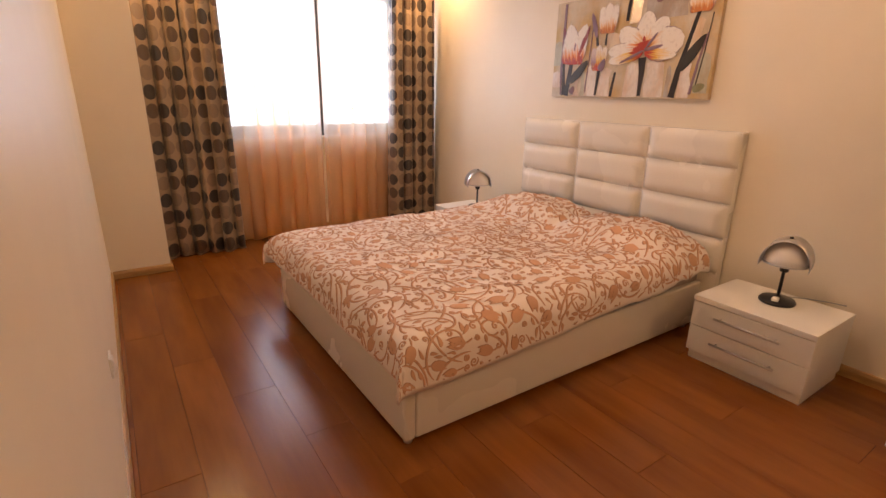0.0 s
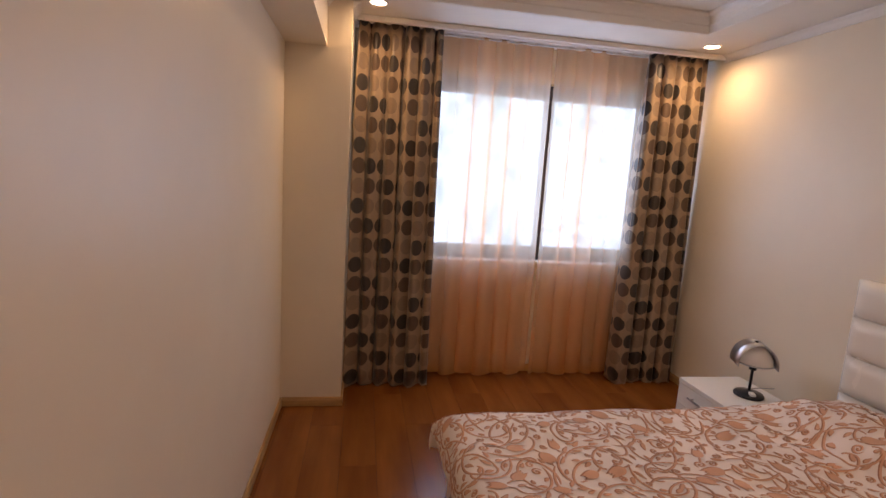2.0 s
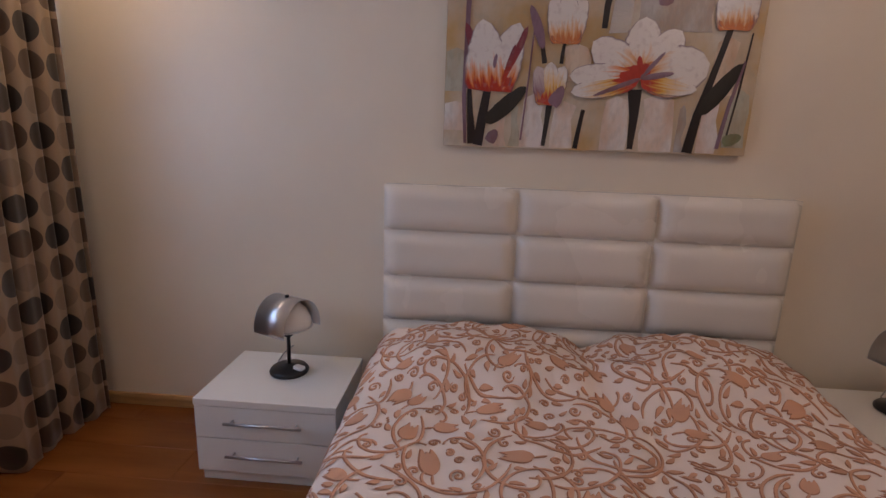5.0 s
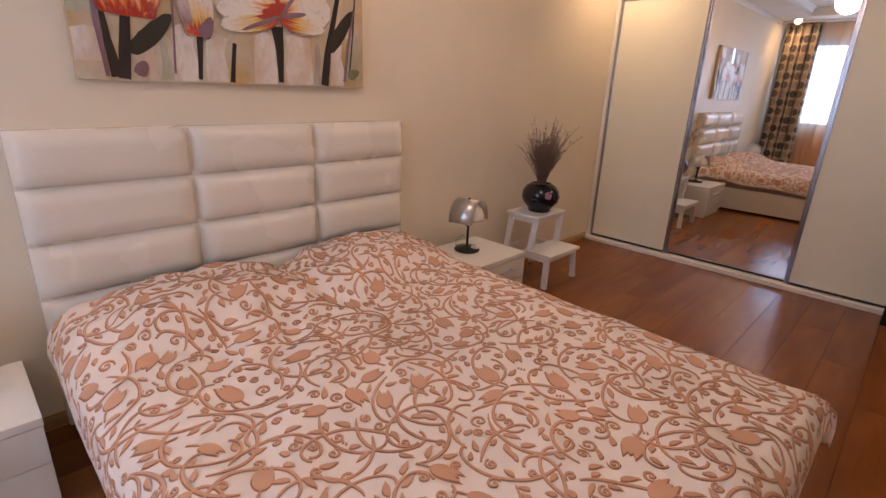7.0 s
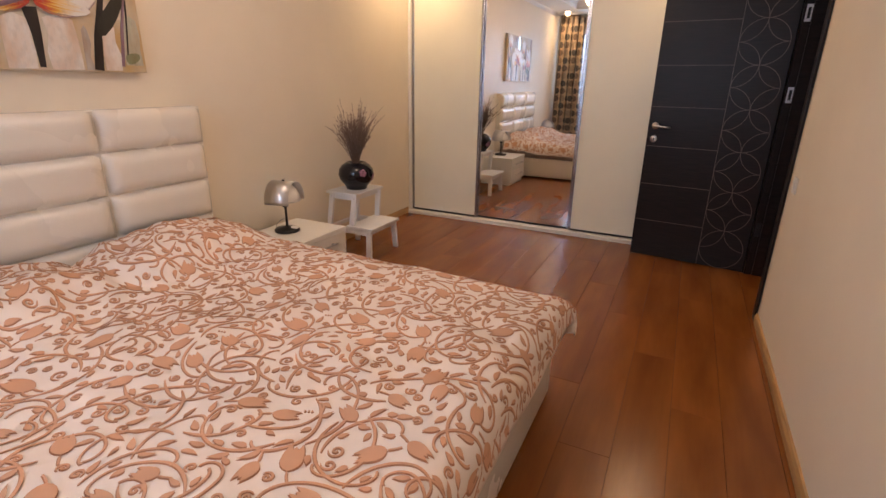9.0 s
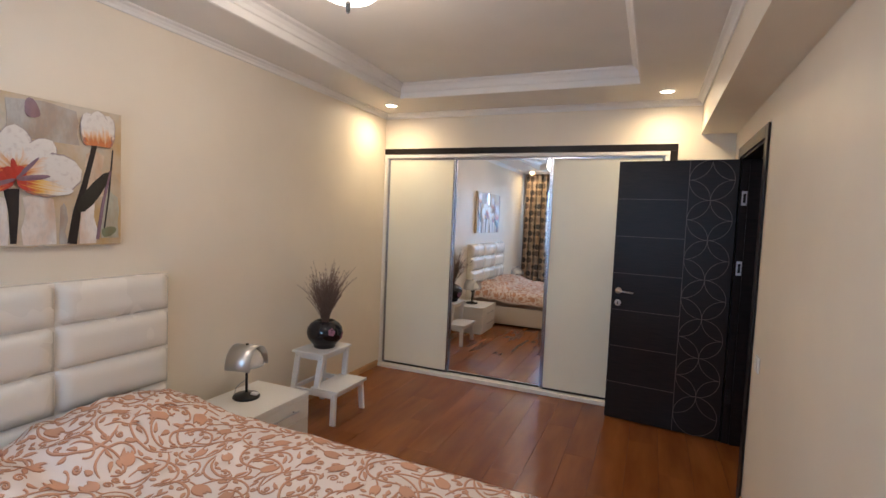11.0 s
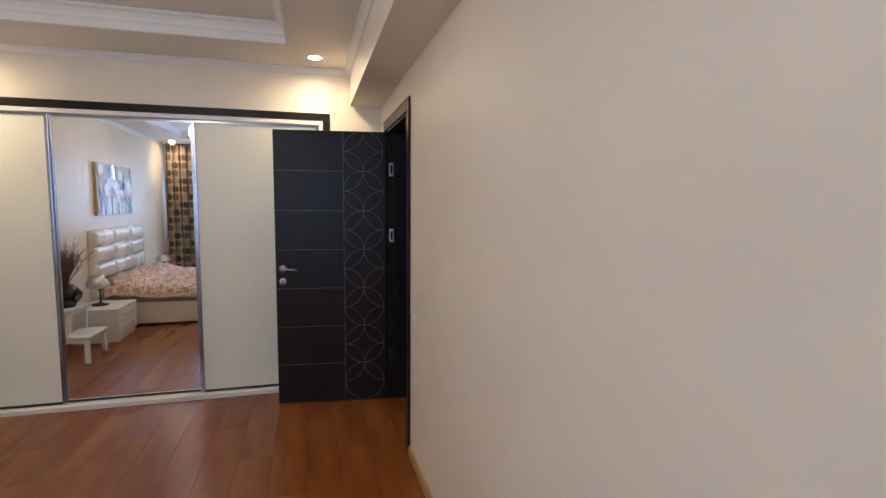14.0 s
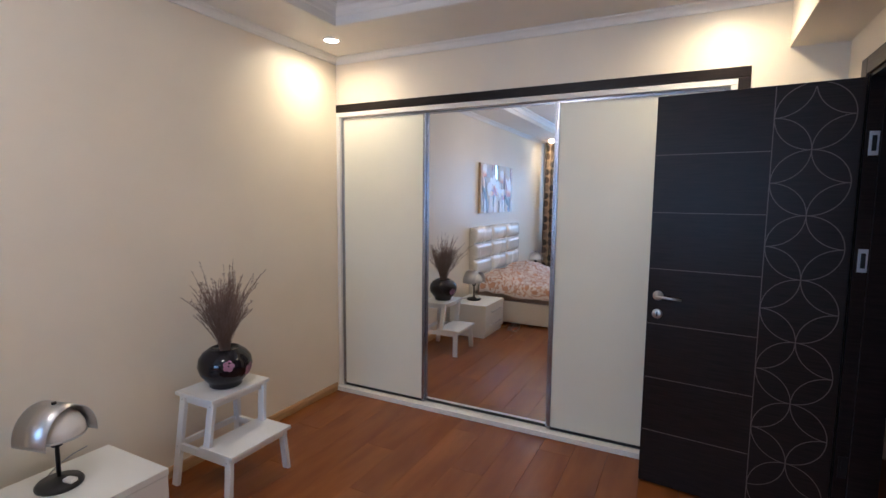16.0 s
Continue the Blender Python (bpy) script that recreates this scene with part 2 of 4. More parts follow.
def add_box(bm, x0, x1, y0, y1, z0, z1, bevel=0.0, segments=2):
    vs = [bm.verts.new((x, y, z)) for x in (x0, x1) for y in (y0, y1) for z in (z0, z1)]
    quads = [(0, 1, 3, 2), (4, 6, 7, 5), (0, 4, 5, 1), (2, 3, 7, 6), (0, 2, 6, 4), (1, 5, 7, 3)]
    fs = [bm.faces.new([vs[i] for i in q]) for q in quads]
    if bevel:
        es = list({e for f in fs for e in f.edges})
        bmesh.ops.bevel(bm, geom=es, offset=bevel, segments=segments, affect="EDGES", profile=0.6)
    return bm


def box(*a, **k):
    return add_box(bmesh.new(), *a, **k)


def lathe(profile, steps=32, bm=None, centre=(0, 0, 0), closed=False):
    """A turned body from (radius, height) pairs."""
    bm = bm or bmesh.new()
    rings = []
    for r, z in profile:
        rings.append([bm.verts.new((centre[0] + r * math.cos(2 * math.pi * i / steps), centre[1] + r * math.sin(2 * math.pi * i / steps), centre[2] + z)) for i in range(steps)])
    for a, b in zip(rings, rings[1:]):
        for i in range(steps):
            bm.faces.new((a[i], a[(i + 1) % steps], b[(i + 1) % steps], b[i]))
    if closed:
        for i in range(steps):
            bm.faces.new((rings[-1][i], rings[-1][(i + 1) % steps], rings[0][(i + 1) % steps], rings[0][i]))
    else:
        bm.faces.new(rings[0]), bm.faces.new(rings[-1])
    return bm


def tube(points, r0, r1=None, sides=6, bm=None):
    """A round bar along points, tapering from r0 to r1."""
    bm, r1 = bm or bmesh.new(), r0 if r1 is None else r1
    pts, rings = [Vector(p) for p in points], []
    for i, p in enumerate(pts):
        d = (pts[min(i + 1, len(pts) - 1)] - pts[max(i - 1, 0)]).normalized()
        side = d.cross(Vector((0.31, 0.17, 0.94))).normalized()
        up = d.cross(side)
        r = r0 + (r1 - r0) * i / (len(pts) - 1)
        rings.append([bm.verts.new(p + r * (math.cos(a) * side + math.sin(a) * up)) for a in (2 * math.pi * k / sides for k in range(sides))])
    for a, b in zip(rings, rings[1:]):
        for i in range(sides):
            bm.faces.new((a[i], a[(i + 1) % sides], b[(i + 1) % sides], b[i]))
    bm.faces.new(rings[0]), bm.faces.new(rings[-1])
    return bm


def extrude_profile(profile, p0, p1, out, bm=None):
    """A moulding: a (outward, up) profile swept from p0 to p1, out being the way that outward points."""
    bm = bm or bmesh.new()
    p0, p1, out = Vector(p0), Vector(p1), Vector(out)
    ends = [[bm.verts.new(p + o * out + Vector((0, 0, u))) for o, u in profile] for p in (p0, p1)]
    k = len(profile)
    for i in range(k):
        bm.faces.new((ends[0][i], ends[0][(i + 1) % k], ends[1][(i + 1) % k], ends[1][i]))
    bm.faces.new(ends[0]), bm.faces.new(ends[1])
    return bm


# ---- structure ----
T = 0.16
bm = box(XL - T, XL, DOOR_Y1, PIER_Y + 0.7, 0, 2.8)
add_box(bm, XL - T, XL, -0.95, DOOR_Y0, 0, 2.8)
add_box(bm, XL - T, XL, DOOR_Y0, DOOR_Y1, DOOR_Z, 2.8)
structure("wall_west", bm, M_WALL, "cream painted wall with the doorway in it", "wall")
structure("wall_east", box(XR, XR + T, -0.95, YW + 0.3, 0, 2.8), M_WALL, "cream painted wall behind the headboard", "wall")
bm = box(XL, 1.085, YB - 0.12, YB, 0, 2.8)
add_box(bm, 1.085, XR, YB - 0.12, YB, 2.19, 2.8)
structure("wall_south", bm, M_WALL, "cream wall round the built-in wardrobe", "wall")
structure("wall_alcove", box(XL - T, XR + T, -0.97, -0.95, 0, 2.8), M_WALL, "plain wall behind the wardrobe", "wall")
bm = box(XL - T, WIN_X0, YW, YW + 0.25, 0, 2.8)
add_box(bm, WIN_X1, XR + T, YW, YW + 0.25, 0, 2.8)
add_box(bm, WIN_X0, WIN_X1, YW, YW + 0.25, 0, WIN_Z0)
add_box(bm, WIN_X0, WIN_X1, YW, YW + 0.25, WIN_Z1, 2.8)
structure("wall_north", bm, M_WALL, "cream wall with a wide window behind curtains", "wall")
structure("pier", box(XL, PIER_X, PIER_Y, YW, 0, ZC), M_WALL, "cream boxed-out pier beside the curtains", "wall pier")
structure("beam", box(XL, BEAM_X, YB, PIER_Y, BEAM_Z, ZC), M_WALL, "boxed beam under the ceiling along the door wall", "beam")

TX0, TX1, TY0, TY1, CE = 1.37, 3.30, 0.235, 4.745, 5.13
bm = box(XL, TX0, YB, CE, ZC, 2.652)
add_box(bm, TX1, XR, YB, CE, ZC, 2.652)
add_box(bm, TX0, TX1, YB, TY0, ZC, 2.652)
add_box(bm, TX0, TX1, TY1, CE, ZC, 2.652)
add_box(bm, XL - T, XR + T, -0.95, YW + 0.2, 2.652, 2.8)
structure("ceiling", bm, M_CEIL, "white plaster ceiling with a raised tray", "ceiling")
TRAY = [(0, 0), (0.0, 0.118), (0.062, 0.118), (0.058, 0.106), (0.036, 0.096), (0.022, 0.074), (0.018, 0.052), (0.010, 0.046), (0.010, 0.0)]
bm = extrude_profile(TRAY, (TX0, TY0, ZC + 0.002), (TX0, TY1, ZC + 0.002), (1, 0, 0))
extrude_profile(TRAY, (TX1, TY0, ZC + 0.002), (TX1, TY1, ZC + 0.002), (-1, 0, 0), bm)
extrude_profile(TRAY, (TX0, TY0, ZC + 0.002), (TX1, TY0, ZC + 0.002), (0, 1, 0), bm)
extrude_profile(TRAY, (TX0, TY1, ZC + 0.002), (TX1, TY1, ZC + 0.002), (0, -1, 0), bm)
structure("tray_moulding", bm, M_TRIM, "white plaster moulding round the ceiling tray", "moulding")
CORN = [(0.001, 0), (0.045, 0), (0.043, -0.008), (0.026, -0.016), (0.014, -0.030), (0.010, -0.045), (0.001, -0.047)]
bm = extrude_profile(CORN, (XR, YB, ZC - 0.002), (XR, CE, ZC - 0.002), (-1, 0, 0))
extrude_profile(CORN, (BEAM_X, YB, ZC - 0.002), (XR, YB, ZC - 0.002), (0, 1, 0), bm)
extrude_profile(CORN, (BEAM_X, YB, ZC - 0.002), (BEAM_X, PIER_Y, ZC - 0.002), (1, 0, 0), bm)
extrude_profile(CORN, (PIER_X, PIER_Y, ZC - 0.002), (PIER_X, CE, ZC - 0.002), (1, 0, 0), bm)
structure("cornice", bm, M_TRIM, "slim white cornice where wall meets ceiling", "cornice")
structure("curtain_pelmet", box(PIER_X + 0.002, XR - 0.002, CE - 0.03, CE + 0.004, ZC - 0.035, ZC - 0.001, bevel=0.006), M_TRIM, "white edge strip in front of the curtain track", "trim")

SKIRT = [(0.0, 0.0), (0.014, 0.0), (0.014, 0.038), (0.008, 0.055), (0.0, 0.058)]
bm = extrude_profile(SKIRT, (XL, DOOR_Y1 + 0.072, 0.002), (XL, PIER_Y, 0.002), (1, 0, 0))
extrude_profile(SKIRT, (XL + 0.014, PIER_Y, 0.002), (PIER_X + 0.014, PIER_Y, 0.002), (0, -1, 0), bm)
extrude_profile(SKIRT, (PIER_X, PIER_Y, 0.002), (PIER_X, YW, 0.002), (1, 0, 0), bm)
extrude_profile(SKIRT, (XR, YB + 0.03, 0.002), (XR, YW, 0.002), (-1, 0, 0), bm)
extrude_profile(SKIRT, (PIER_X + 0.014, YW, 0.002), (XR - 0.014, YW, 0.002), (0, -1, 0), bm)
structure("baseboard", bm, M_BASE, "honey-coloured wooden skirting board", "baseboard")

# hall beyond the doorway
structure("hall_floor", box(-0.9, XL - T, -0.95, 2.6, -0.05, -0.004), M_FLOOR, "wooden floor of the hall", "floor")
bm = box(-0.96, -0.9, -0.95, 2.6, 0, 2.72)
add_box(bm, -0.96, XL - T, -1.0, -0.95, 0, 2.72)
add_box(bm, -0.96, XL - T, 2.6, 2.66, 0, 2.72)
structure("hall_wall", bm, M_WALL, "cream hall wall beyond the doorway", "wall")
structure("hall_ceiling", box(-0.96, XL - T, -1.0, 2.66, 2.72, 2.8), M_CEIL, "white hall ceiling", "ceiling")

# ---- window ----
win = thing("window_1", ((WIN_X0 + WIN_X1) / 2, YW + 0.10, WIN_Z0), label="wide two-sash window with dark brown frame behind voile", category="window", kind="structure")
hw, hh = (WIN_X1 - WIN_X0) / 2, WIN_Z1 - WIN_Z0
bm = box(-hw, hw, -0.03, 0.04, 0, 0.06)
add_box(bm, -hw, hw, -0.03, 0.04, hh - 0.06, hh)
add_box(bm, -hw, -hw + 0.06, -0.03, 0.04, 0.06, hh - 0.06)
add_box(bm, hw - 0.06, hw, -0.03, 0.04, 0.06, hh - 0.06)
part("window_frame", bm, M_WINFRAME, win)
part("mullion", box(0.035, 0.06, -0.05, 0.04, 0.06, hh - 0.06), M_WINFRAME, win)
for side in (-1, 1):
    x0, x1 = (-hw + 0.062, 0.033) if side < 0 else (0.062, hw - 0.062)
    bm = box(x0, x1, -0.045, 0.02, 0.062, 0.125, bevel=0.005)
    add_box(bm, x0, x1, -0.045, 0.02, hh - 0.105, hh - 0.062, bevel=0.005)
    add_box(bm, x0, x0 + 0.03, -0.044, 0.02, 0.125, hh - 0.105)
    add_box(bm, x1 - (0.008 if side < 0 else 0.03), x1, -0.044, 0.02, 0.125, hh - 0.105)
    sash = part("sash", bm, M_WINFRAME, win)
    pane = part("pane", box(x0 + 0.03, x1 - (0.008 if side < 0 else 0.03), -0.012, -0.006, 0.125, hh - 0.105), M_GLASS, sash)
    pane.visible_shadow = False
part("window_sill", box(-hw, hw, -0.14, -0.046, -0.002, 0.022, bevel=0.006), M_TRIM, win, "white window sill")
structure("backdrop", box(-6, 11, 9.0, 9.05, -2, 8), M_OUT, "bright hazy greenery outside the window", "backdrop")

# ---- curtains ----
def cloth(name, x0, x1, y0, z0, z1, folds, depth, material, parent, seed, fullness=2.0, cols=220, rows=28, flare=0.02, omega=0.25, hem=0):
    """A hanging cloth in folds that loosen downwards; UV is the flat cloth in metres."""
    rng = random.Random(seed)
    ph = [rng.uniform(0, 6.3) for _ in range(4)]
    bm = bmesh.new()
    uv = bm.loops.layers.uv.new("UVMap")
    grid, flat = [], []
    for j in range(rows + 1):
        f = j / rows
        z = z1 + (z0 - z1) * f
        line = []
        for i in range(cols + 1):
            s = i / cols
            a = 2 * math.pi * folds * (s + 0.012 * math.sin(5 * s + ph[0]) + 0.006 * f * math.sin(11 * s + ph[2])) + ph[1]
            d = depth * (0.55 + 0.45 * f + 0.30 * math.sin(2.3 * math.pi * s + ph[2]))
            if hem:
                d *= min(1.0, 0.08 + ((1 - s) if hem > 0 else s) * 9)
            pinch = 0.5 + 0.5 * min(1.0, f * 6)
            y = y0 + d * pinch * (math.sin(a) + 0.35 * math.sin(2 * a + ph[3])) * 0.75
            x = x0 + (x1 - x0) * s + (s - 0.5) * flare * f + omega * d * pinch * math.cos(a)
            zz = z + (0.012 * math.sin(a * 0.5 + ph[3]) if j == rows else 0)
            line.append(bm.verts.new((x, y, zz)))
            if j == rows // 2:
                flat.append(0.0 if i == 0 else flat[-1] + (line[-1].co - line[-2].co).length)
        grid.append(line)
    for j in range(rows):
        for i in range(cols):
            fc = bm.faces.new((grid[j][i], grid[j][i + 1], grid[j + 1][i + 1], grid[j + 1][i]))
            for lp, (jj, ii) in zip(fc.loops, ((j, i), (j, i + 1), (j + 1, i + 1), (j + 1, i))):
                lp[uv].uv = (flat[ii], (z1 - z0) * (1 - jj / rows))
    return part(name, bm, material, parent, "", smooth=True)


for x0, x1, sd, fl, dp in ((1.115, 1.67, 3, 5.2, 0.095), (3.185, 3.665, 8, 4.6, 0.075)):
    c = thing("curtain", ((x0 + x1) / 2, 5.225, 0.004), label="taupe satin curtain with brown dots in deep folds", category="curtain", group="window curtains")
    w = (x1 - x0) / 2
    cl = cloth("drape", -w, w, 0, 0.0, 2.515, fl, dp, M_DOTS, c, sd, 2.0, flare=0.06 if x0 > 2 else 0.03, omega=0.30)
    sol = cl.modifiers.new("thickness", "SOLIDIFY")
    sol.thickness = 0.002
sheer = thing("sheer_curtain", (2.42, 5.345, 0.03), label="thin peach voile curtain in soft folds before the window", category="curtain")
cloth("voile", -0.80, 0.085, 0, 0.0, 2.5, 7, 0.036, M_SHEER, sheer, 21, 1.8, cols=230, rows=24, flare=0.0, omega=1.15, hem=1)
cloth("voile", 0.107, 0.86, 0, 0.0, 2.5, 6, 0.036, M_SHEER, sheer, 25, 1.8, cols=200, rows=24, flare=0.0, omega=1.15, hem=-1)
rail = thing("curtain_rail", (2.4, 5.29, 2.515), label="white double curtain track under the ceiling", category="curtain rail")
for y in (-0.05, 0.055):
    part("track", box(-1.31, 1.32, y - 0.011, y + 0.011, 0.0, 0.012, bevel=0.002), M_TRIM, rail)
structure("slot_ceiling", box(PIER_X, XR, CE + 0.006, YW, 2.53, 2.651), M_CEIL, "white ceiling strip over the curtains", "ceiling")

# ---- door ----
JD = 0.045
frame_ob = thing("door_frame", (XL, 0, 0), label="dark wenge door lining and architrave round the doorway", category="door frame", kind="structure")
bm = box(-T, 0.0, DOOR_Y0 - 0.002, DOOR_Y0 + 0.02, 0, DOOR_Z)
add_box(bm, -T, 0.0, DOOR_Y1 - 0.02, DOOR_Y1 + 0.002, 0, DOOR_Z)
add_box(bm, -T, 0.0, DOOR_Y0, DOOR_Y1, DOOR_Z - 0.02, DOOR_Z + 0.002)
add_box(bm, -T + 0.02, -0.05, DOOR_Y0 + 0.02, DOOR_Y0 + 0.032, 0, DOOR_Z - 0.02)
add_box(bm, -T + 0.02, -0.05, DOOR_Y1 - 0.032, DOOR_Y1 - 0.02, 0, DOOR_Z - 0.02)
part("lining", bm, M_DARK, frame_ob)
for y0, y1, z0, z1 in ((DOOR_Y0 - 0.07, DOOR_Y0 + 0.006, 0, DOOR_Z + 0.065), (DOOR_Y1 - 0.006, DOOR_Y1 + 0.07, 0, DOOR_Z + 0.065), (DOOR_Y0 + 0.007, DOOR_Y1 - 0.007, DOOR_Z - 0.006, DOOR_Z + 0.065)):
    part("architrave", box(0.002, 0.014, y0, y1, z0, z1, bevel=0.003), M_DARK, frame_ob)
for z in (0.34, 1.26, 1.75):
    h = part("hinge", box(-0.046, -0.012, DOOR_Y0 + 0.0205, DOOR_Y0 + 0.024, z - 0.05, z + 0.05, bevel=0.001), M_NICKEL if z > 1 else M_BLACK, frame_ob, "bright steel hinge plate" if z > 1 else "dull dark hinge plate")
    part("hinge_recess", box(-0.038, -0.022, DOOR_Y0 + 0.0242, DOOR_Y0 + 0.026, z - 0.032, z + 0.032), M_BLACK, h)

LW, LH, LT = 0.80, 2.01, 0.04
door = thing("door_1", (XL + 0.012, DOOR_Y0 + 0.025, 0.01), -6.5, "dark wenge door standing open with inlaid circles", "door", kind="structure")
part("leaf", box(0, LW, -LT, 0, 0.0, LH, bevel=0.002), M_DARK, door)
S, SX = 0.287, 0.165
bm = bmesh.new()


def arc_strip(bm, cx, cz, r, a0, a1, y, w, steps):
    prev = None
    for i in range(steps + 1):
        a = a0 + (a1 - a0) * i / steps
        if cz + r * math.sin(a) > LH - 0.004:
            prev = None
            continue
        cur = [bm.verts.new((cx + q * math.cos(a), y, cz + q * math.sin(a))) for q in (r - w / 2, r + w / 2)]
        if prev:
            bm.faces.new((prev[0], prev[1], cur[1], cur[0]))
        prev = cur


for k in range(7):
    bm = bmesh.new()
    zc = (k + 0.5) * S
    arc_strip(bm, SX, zc, S / 2, 0, 2 * math.pi, 0.0012, 0.004, 48)
    for sx, a0 in ((-1, -math.pi / 2), (1, math.pi / 2)):
        arc_strip(bm, SX + sx * S / 2, zc + S / 2, S / 2, a0, a0 + math.pi, 0.0016, 0.004, 24)
    part("circle_inlay", bm, M_INLAY, door, "thin bronze circle inlay")
for k in range(1, 7):
    part("groove", box(SX + S / 2 + 0.004, LW, 0.0002, 0.0014, k * S - 0.002, k * S + 0.002), M_INLAY, door)
part("groove", box(SX + S / 2 - 0.001, SX + S / 2 + 0.003, 0.0002, 0.0014, 0, LH), M_INLAY, door)
hd = part("door_handle", lathe([(0.0, 0), (0.025, 0), (0.025, 0.006), (0.022, 0.009), (0.009, 0.010), (0.009, 0.045), (0.0, 0.046)], 24), M_STEEL, door, "steel lever handle", True)
hd.matrix_basis = pose(LW - 0.05, 0.0, 1.01, -90, 0, 0)
lev = part("lever", tube([(0, 0, 0.042), (-0.03, 0, 0.048), (-0.07, 0.003, 0.048), (-0.115, 0.006, 0.044)], 0.008, 0.006, 8), M_STEEL, hd, "", True)
ks = part("keyhole_rose", lathe([(0.0, 0), (0.025, 0), (0.025, 0.005), (0.020, 0.008), (0.0, 0.008)], 24), M_STEEL, door, "", True)
ks.matrix_basis = pose(LW - 0.05, 0.0, 0.915, -90, 0, 0)
part("key_slot", box(-0.004, 0.004, -0.012, 0.012, 0.0082, 0.0094), M_BLACK, ks)

# ---- wardrobe ----
ward = thing("wardrobe", (0, YB, 0), label="built-in sliding wardrobe, two cream doors and a mirror door", category="wardrobe")
WX0, WX1, WZ = 1.085, XR - 0.004, 2.19
bm = box(WX0, WX1, 0.002, 0.014, WZ - 0.055, WZ, bevel=0.002)
add_box(bm, WX0, WX0 + 0.055, 0.002, 0.014, 0, WZ - 0.056, bevel=0.002)
part("outer_frame", bm, M_DARK, ward, "dark wenge outer trim")
bm = box(WX0 + 0.056, WX1, -0.05, 0.010, WZ - 0.088, WZ - 0.057, bevel=0.002)
add_box(bm, WX1 - 0.03, WX1, -0.05, 0.010, 0.035, WZ - 0.089, bevel=0.002)
add_box(bm, WX0 + 0.056, WX0 + 0.085, -0.05, 0.010, 0.035, WZ - 0.089, bevel=0.002)
add_box(bm, WX0 + 0.056, WX1, -0.05, 0.040, 0.0, 0.034, bevel=0.002)
part("inner_frame", bm, M_TRIM, ward, "off-white inner frame and floor rail")
part("carcass", box(WX0, XR, -0.62, -0.60, 0, 2.12), M_WHITE, ward)
SL = [(WX0 + 0.087, 2.075, -0.020, M_PANEL), (2.068, 2.988, -0.042, M_MIRROR), (2.975, WX1 - 0.032, -0.020, M_PANEL)]
for x0, x1, y, mat in SL:
    d = part("sliding_door", box(x0 + 0.022, x1 - 0.022, y - 0.006, y + 0.004, 0.055, WZ - 0.108), mat, ward, "mirror sliding door" if mat is M_MIRROR else "cream lacquered sliding door")
    for a, b in ((x0, x0 + 0.022), (x1 - 0.022, x1)):
        part("profile", box(a, b, y - 0.010, y + 0.012, 0.038, WZ - 0.092, bevel=0.004), M_ALU, d, "aluminium grip profile")
    for z0, z1 in ((0.038, 0.055), (WZ - 0.108, WZ - 0.092)):
        # bottom profile is blackened to imitate the shaded gap above the floor rail
        part("profile", box(x0 + 0.022, x1 - 0.022, y - 0.010, y + 0.007, z0, z1), M_BLACK if z0 < 1 else M_ALU, d)

# ---- bed ----
BX0, BX1, BY0, BY1, BZ = 1.60, 3.66, 2.19, 3.775, 0.285
bed = thing("bed", (0, 0, 0), label="double bed upholstered in cream leatherette with tufted headboard", category="bed")
part("foot_board", box(BX0, BX0 + 0.05, BY0, BY1, 0.022, BZ, bevel=0.012, segments=3), M_LEATHER, bed, "", True)
part("side_rail", box(BX0 + 0.051, BX1, BY0, BY0 + 0.05, 0.022, BZ, bevel=0.012, segments=3), M_LEATHER, bed, "", True)
part("side_rail", box(BX0 + 0.051, BX1, BY1 - 0.05, BY1, 0.022, BZ, bevel=0.012, segments=3), M_LEATHER, bed, "", True)
part("slat_base", box(BX0 + 0.051, BX1, BY0 + 0.051, BY1 - 0.051, 0.20, 0.22), M_MATTRESS, bed)
for x in (BX0 + 0.03, BX1 - 0.1):
    for y in (BY0 + 0.03, BY1 - 0.03):
        part("leg", lathe([(0.018, 0), (0.022, 0.021)], 14, centre=(x, y, 0.001)), M_STEEL, bed)
part("mattress", box(BX0 + 0.055, BX1 - 0.005, BY0 + 0.03, BY1 - 0.03, 0.222, 0.39, bevel=0.03, segments=4), M_MATTRESS, bed, "grey-beige mattress", True)
HY0, HY1, HZ1 = 2.13, 3.833, 1.158
hb = part("headboard", box(BX1 + 0.012, XR - 0.004, HY0, HY1, 0.02, HZ1, bevel=0.008), M_LEATHER, bed, "tufted cream headboard")


def cushion(y0, y1, z0, z1, puff, edge):
    """A padded panel that bulges out of its seams."""
    bm, nx, nz, rows = bmesh.new(), 16, 10, []
    for j in range(nz + 1):
        row = []
        for i in range(nx + 1):
            u, w = i / nx, j / nz
            e = min(u, 1 - u) * (y1 - y0), min(w, 1 - w) * (z1 - z0)
            g = [1 - (1 - min(1, q / edge)) ** 2.6 for q in e]
            row.append(bm.verts.new((-puff * min(g) ** 0.8 * (0.75 + 0.25 * g[0] * g[1]), y0 + (y1 - y0) * u, z0 + (z1 - z0) * w)))
        rows.append(row)
    for j in range(nz):
        for i in range(nx):
            bm.faces.new((rows[j][i], rows[j][i + 1], rows[j + 1][i + 1], rows[j + 1][i]))
    border = [e for e in bm.edges if e.is_boundary]
    ext = bmesh.ops.extrude_edge_only(bm, edges=border)["geom"]
    for vtx in (q for q in ext if isinstance(q, bmesh.types.BMVert)):
        vtx.co.x = 0.012
    return bm


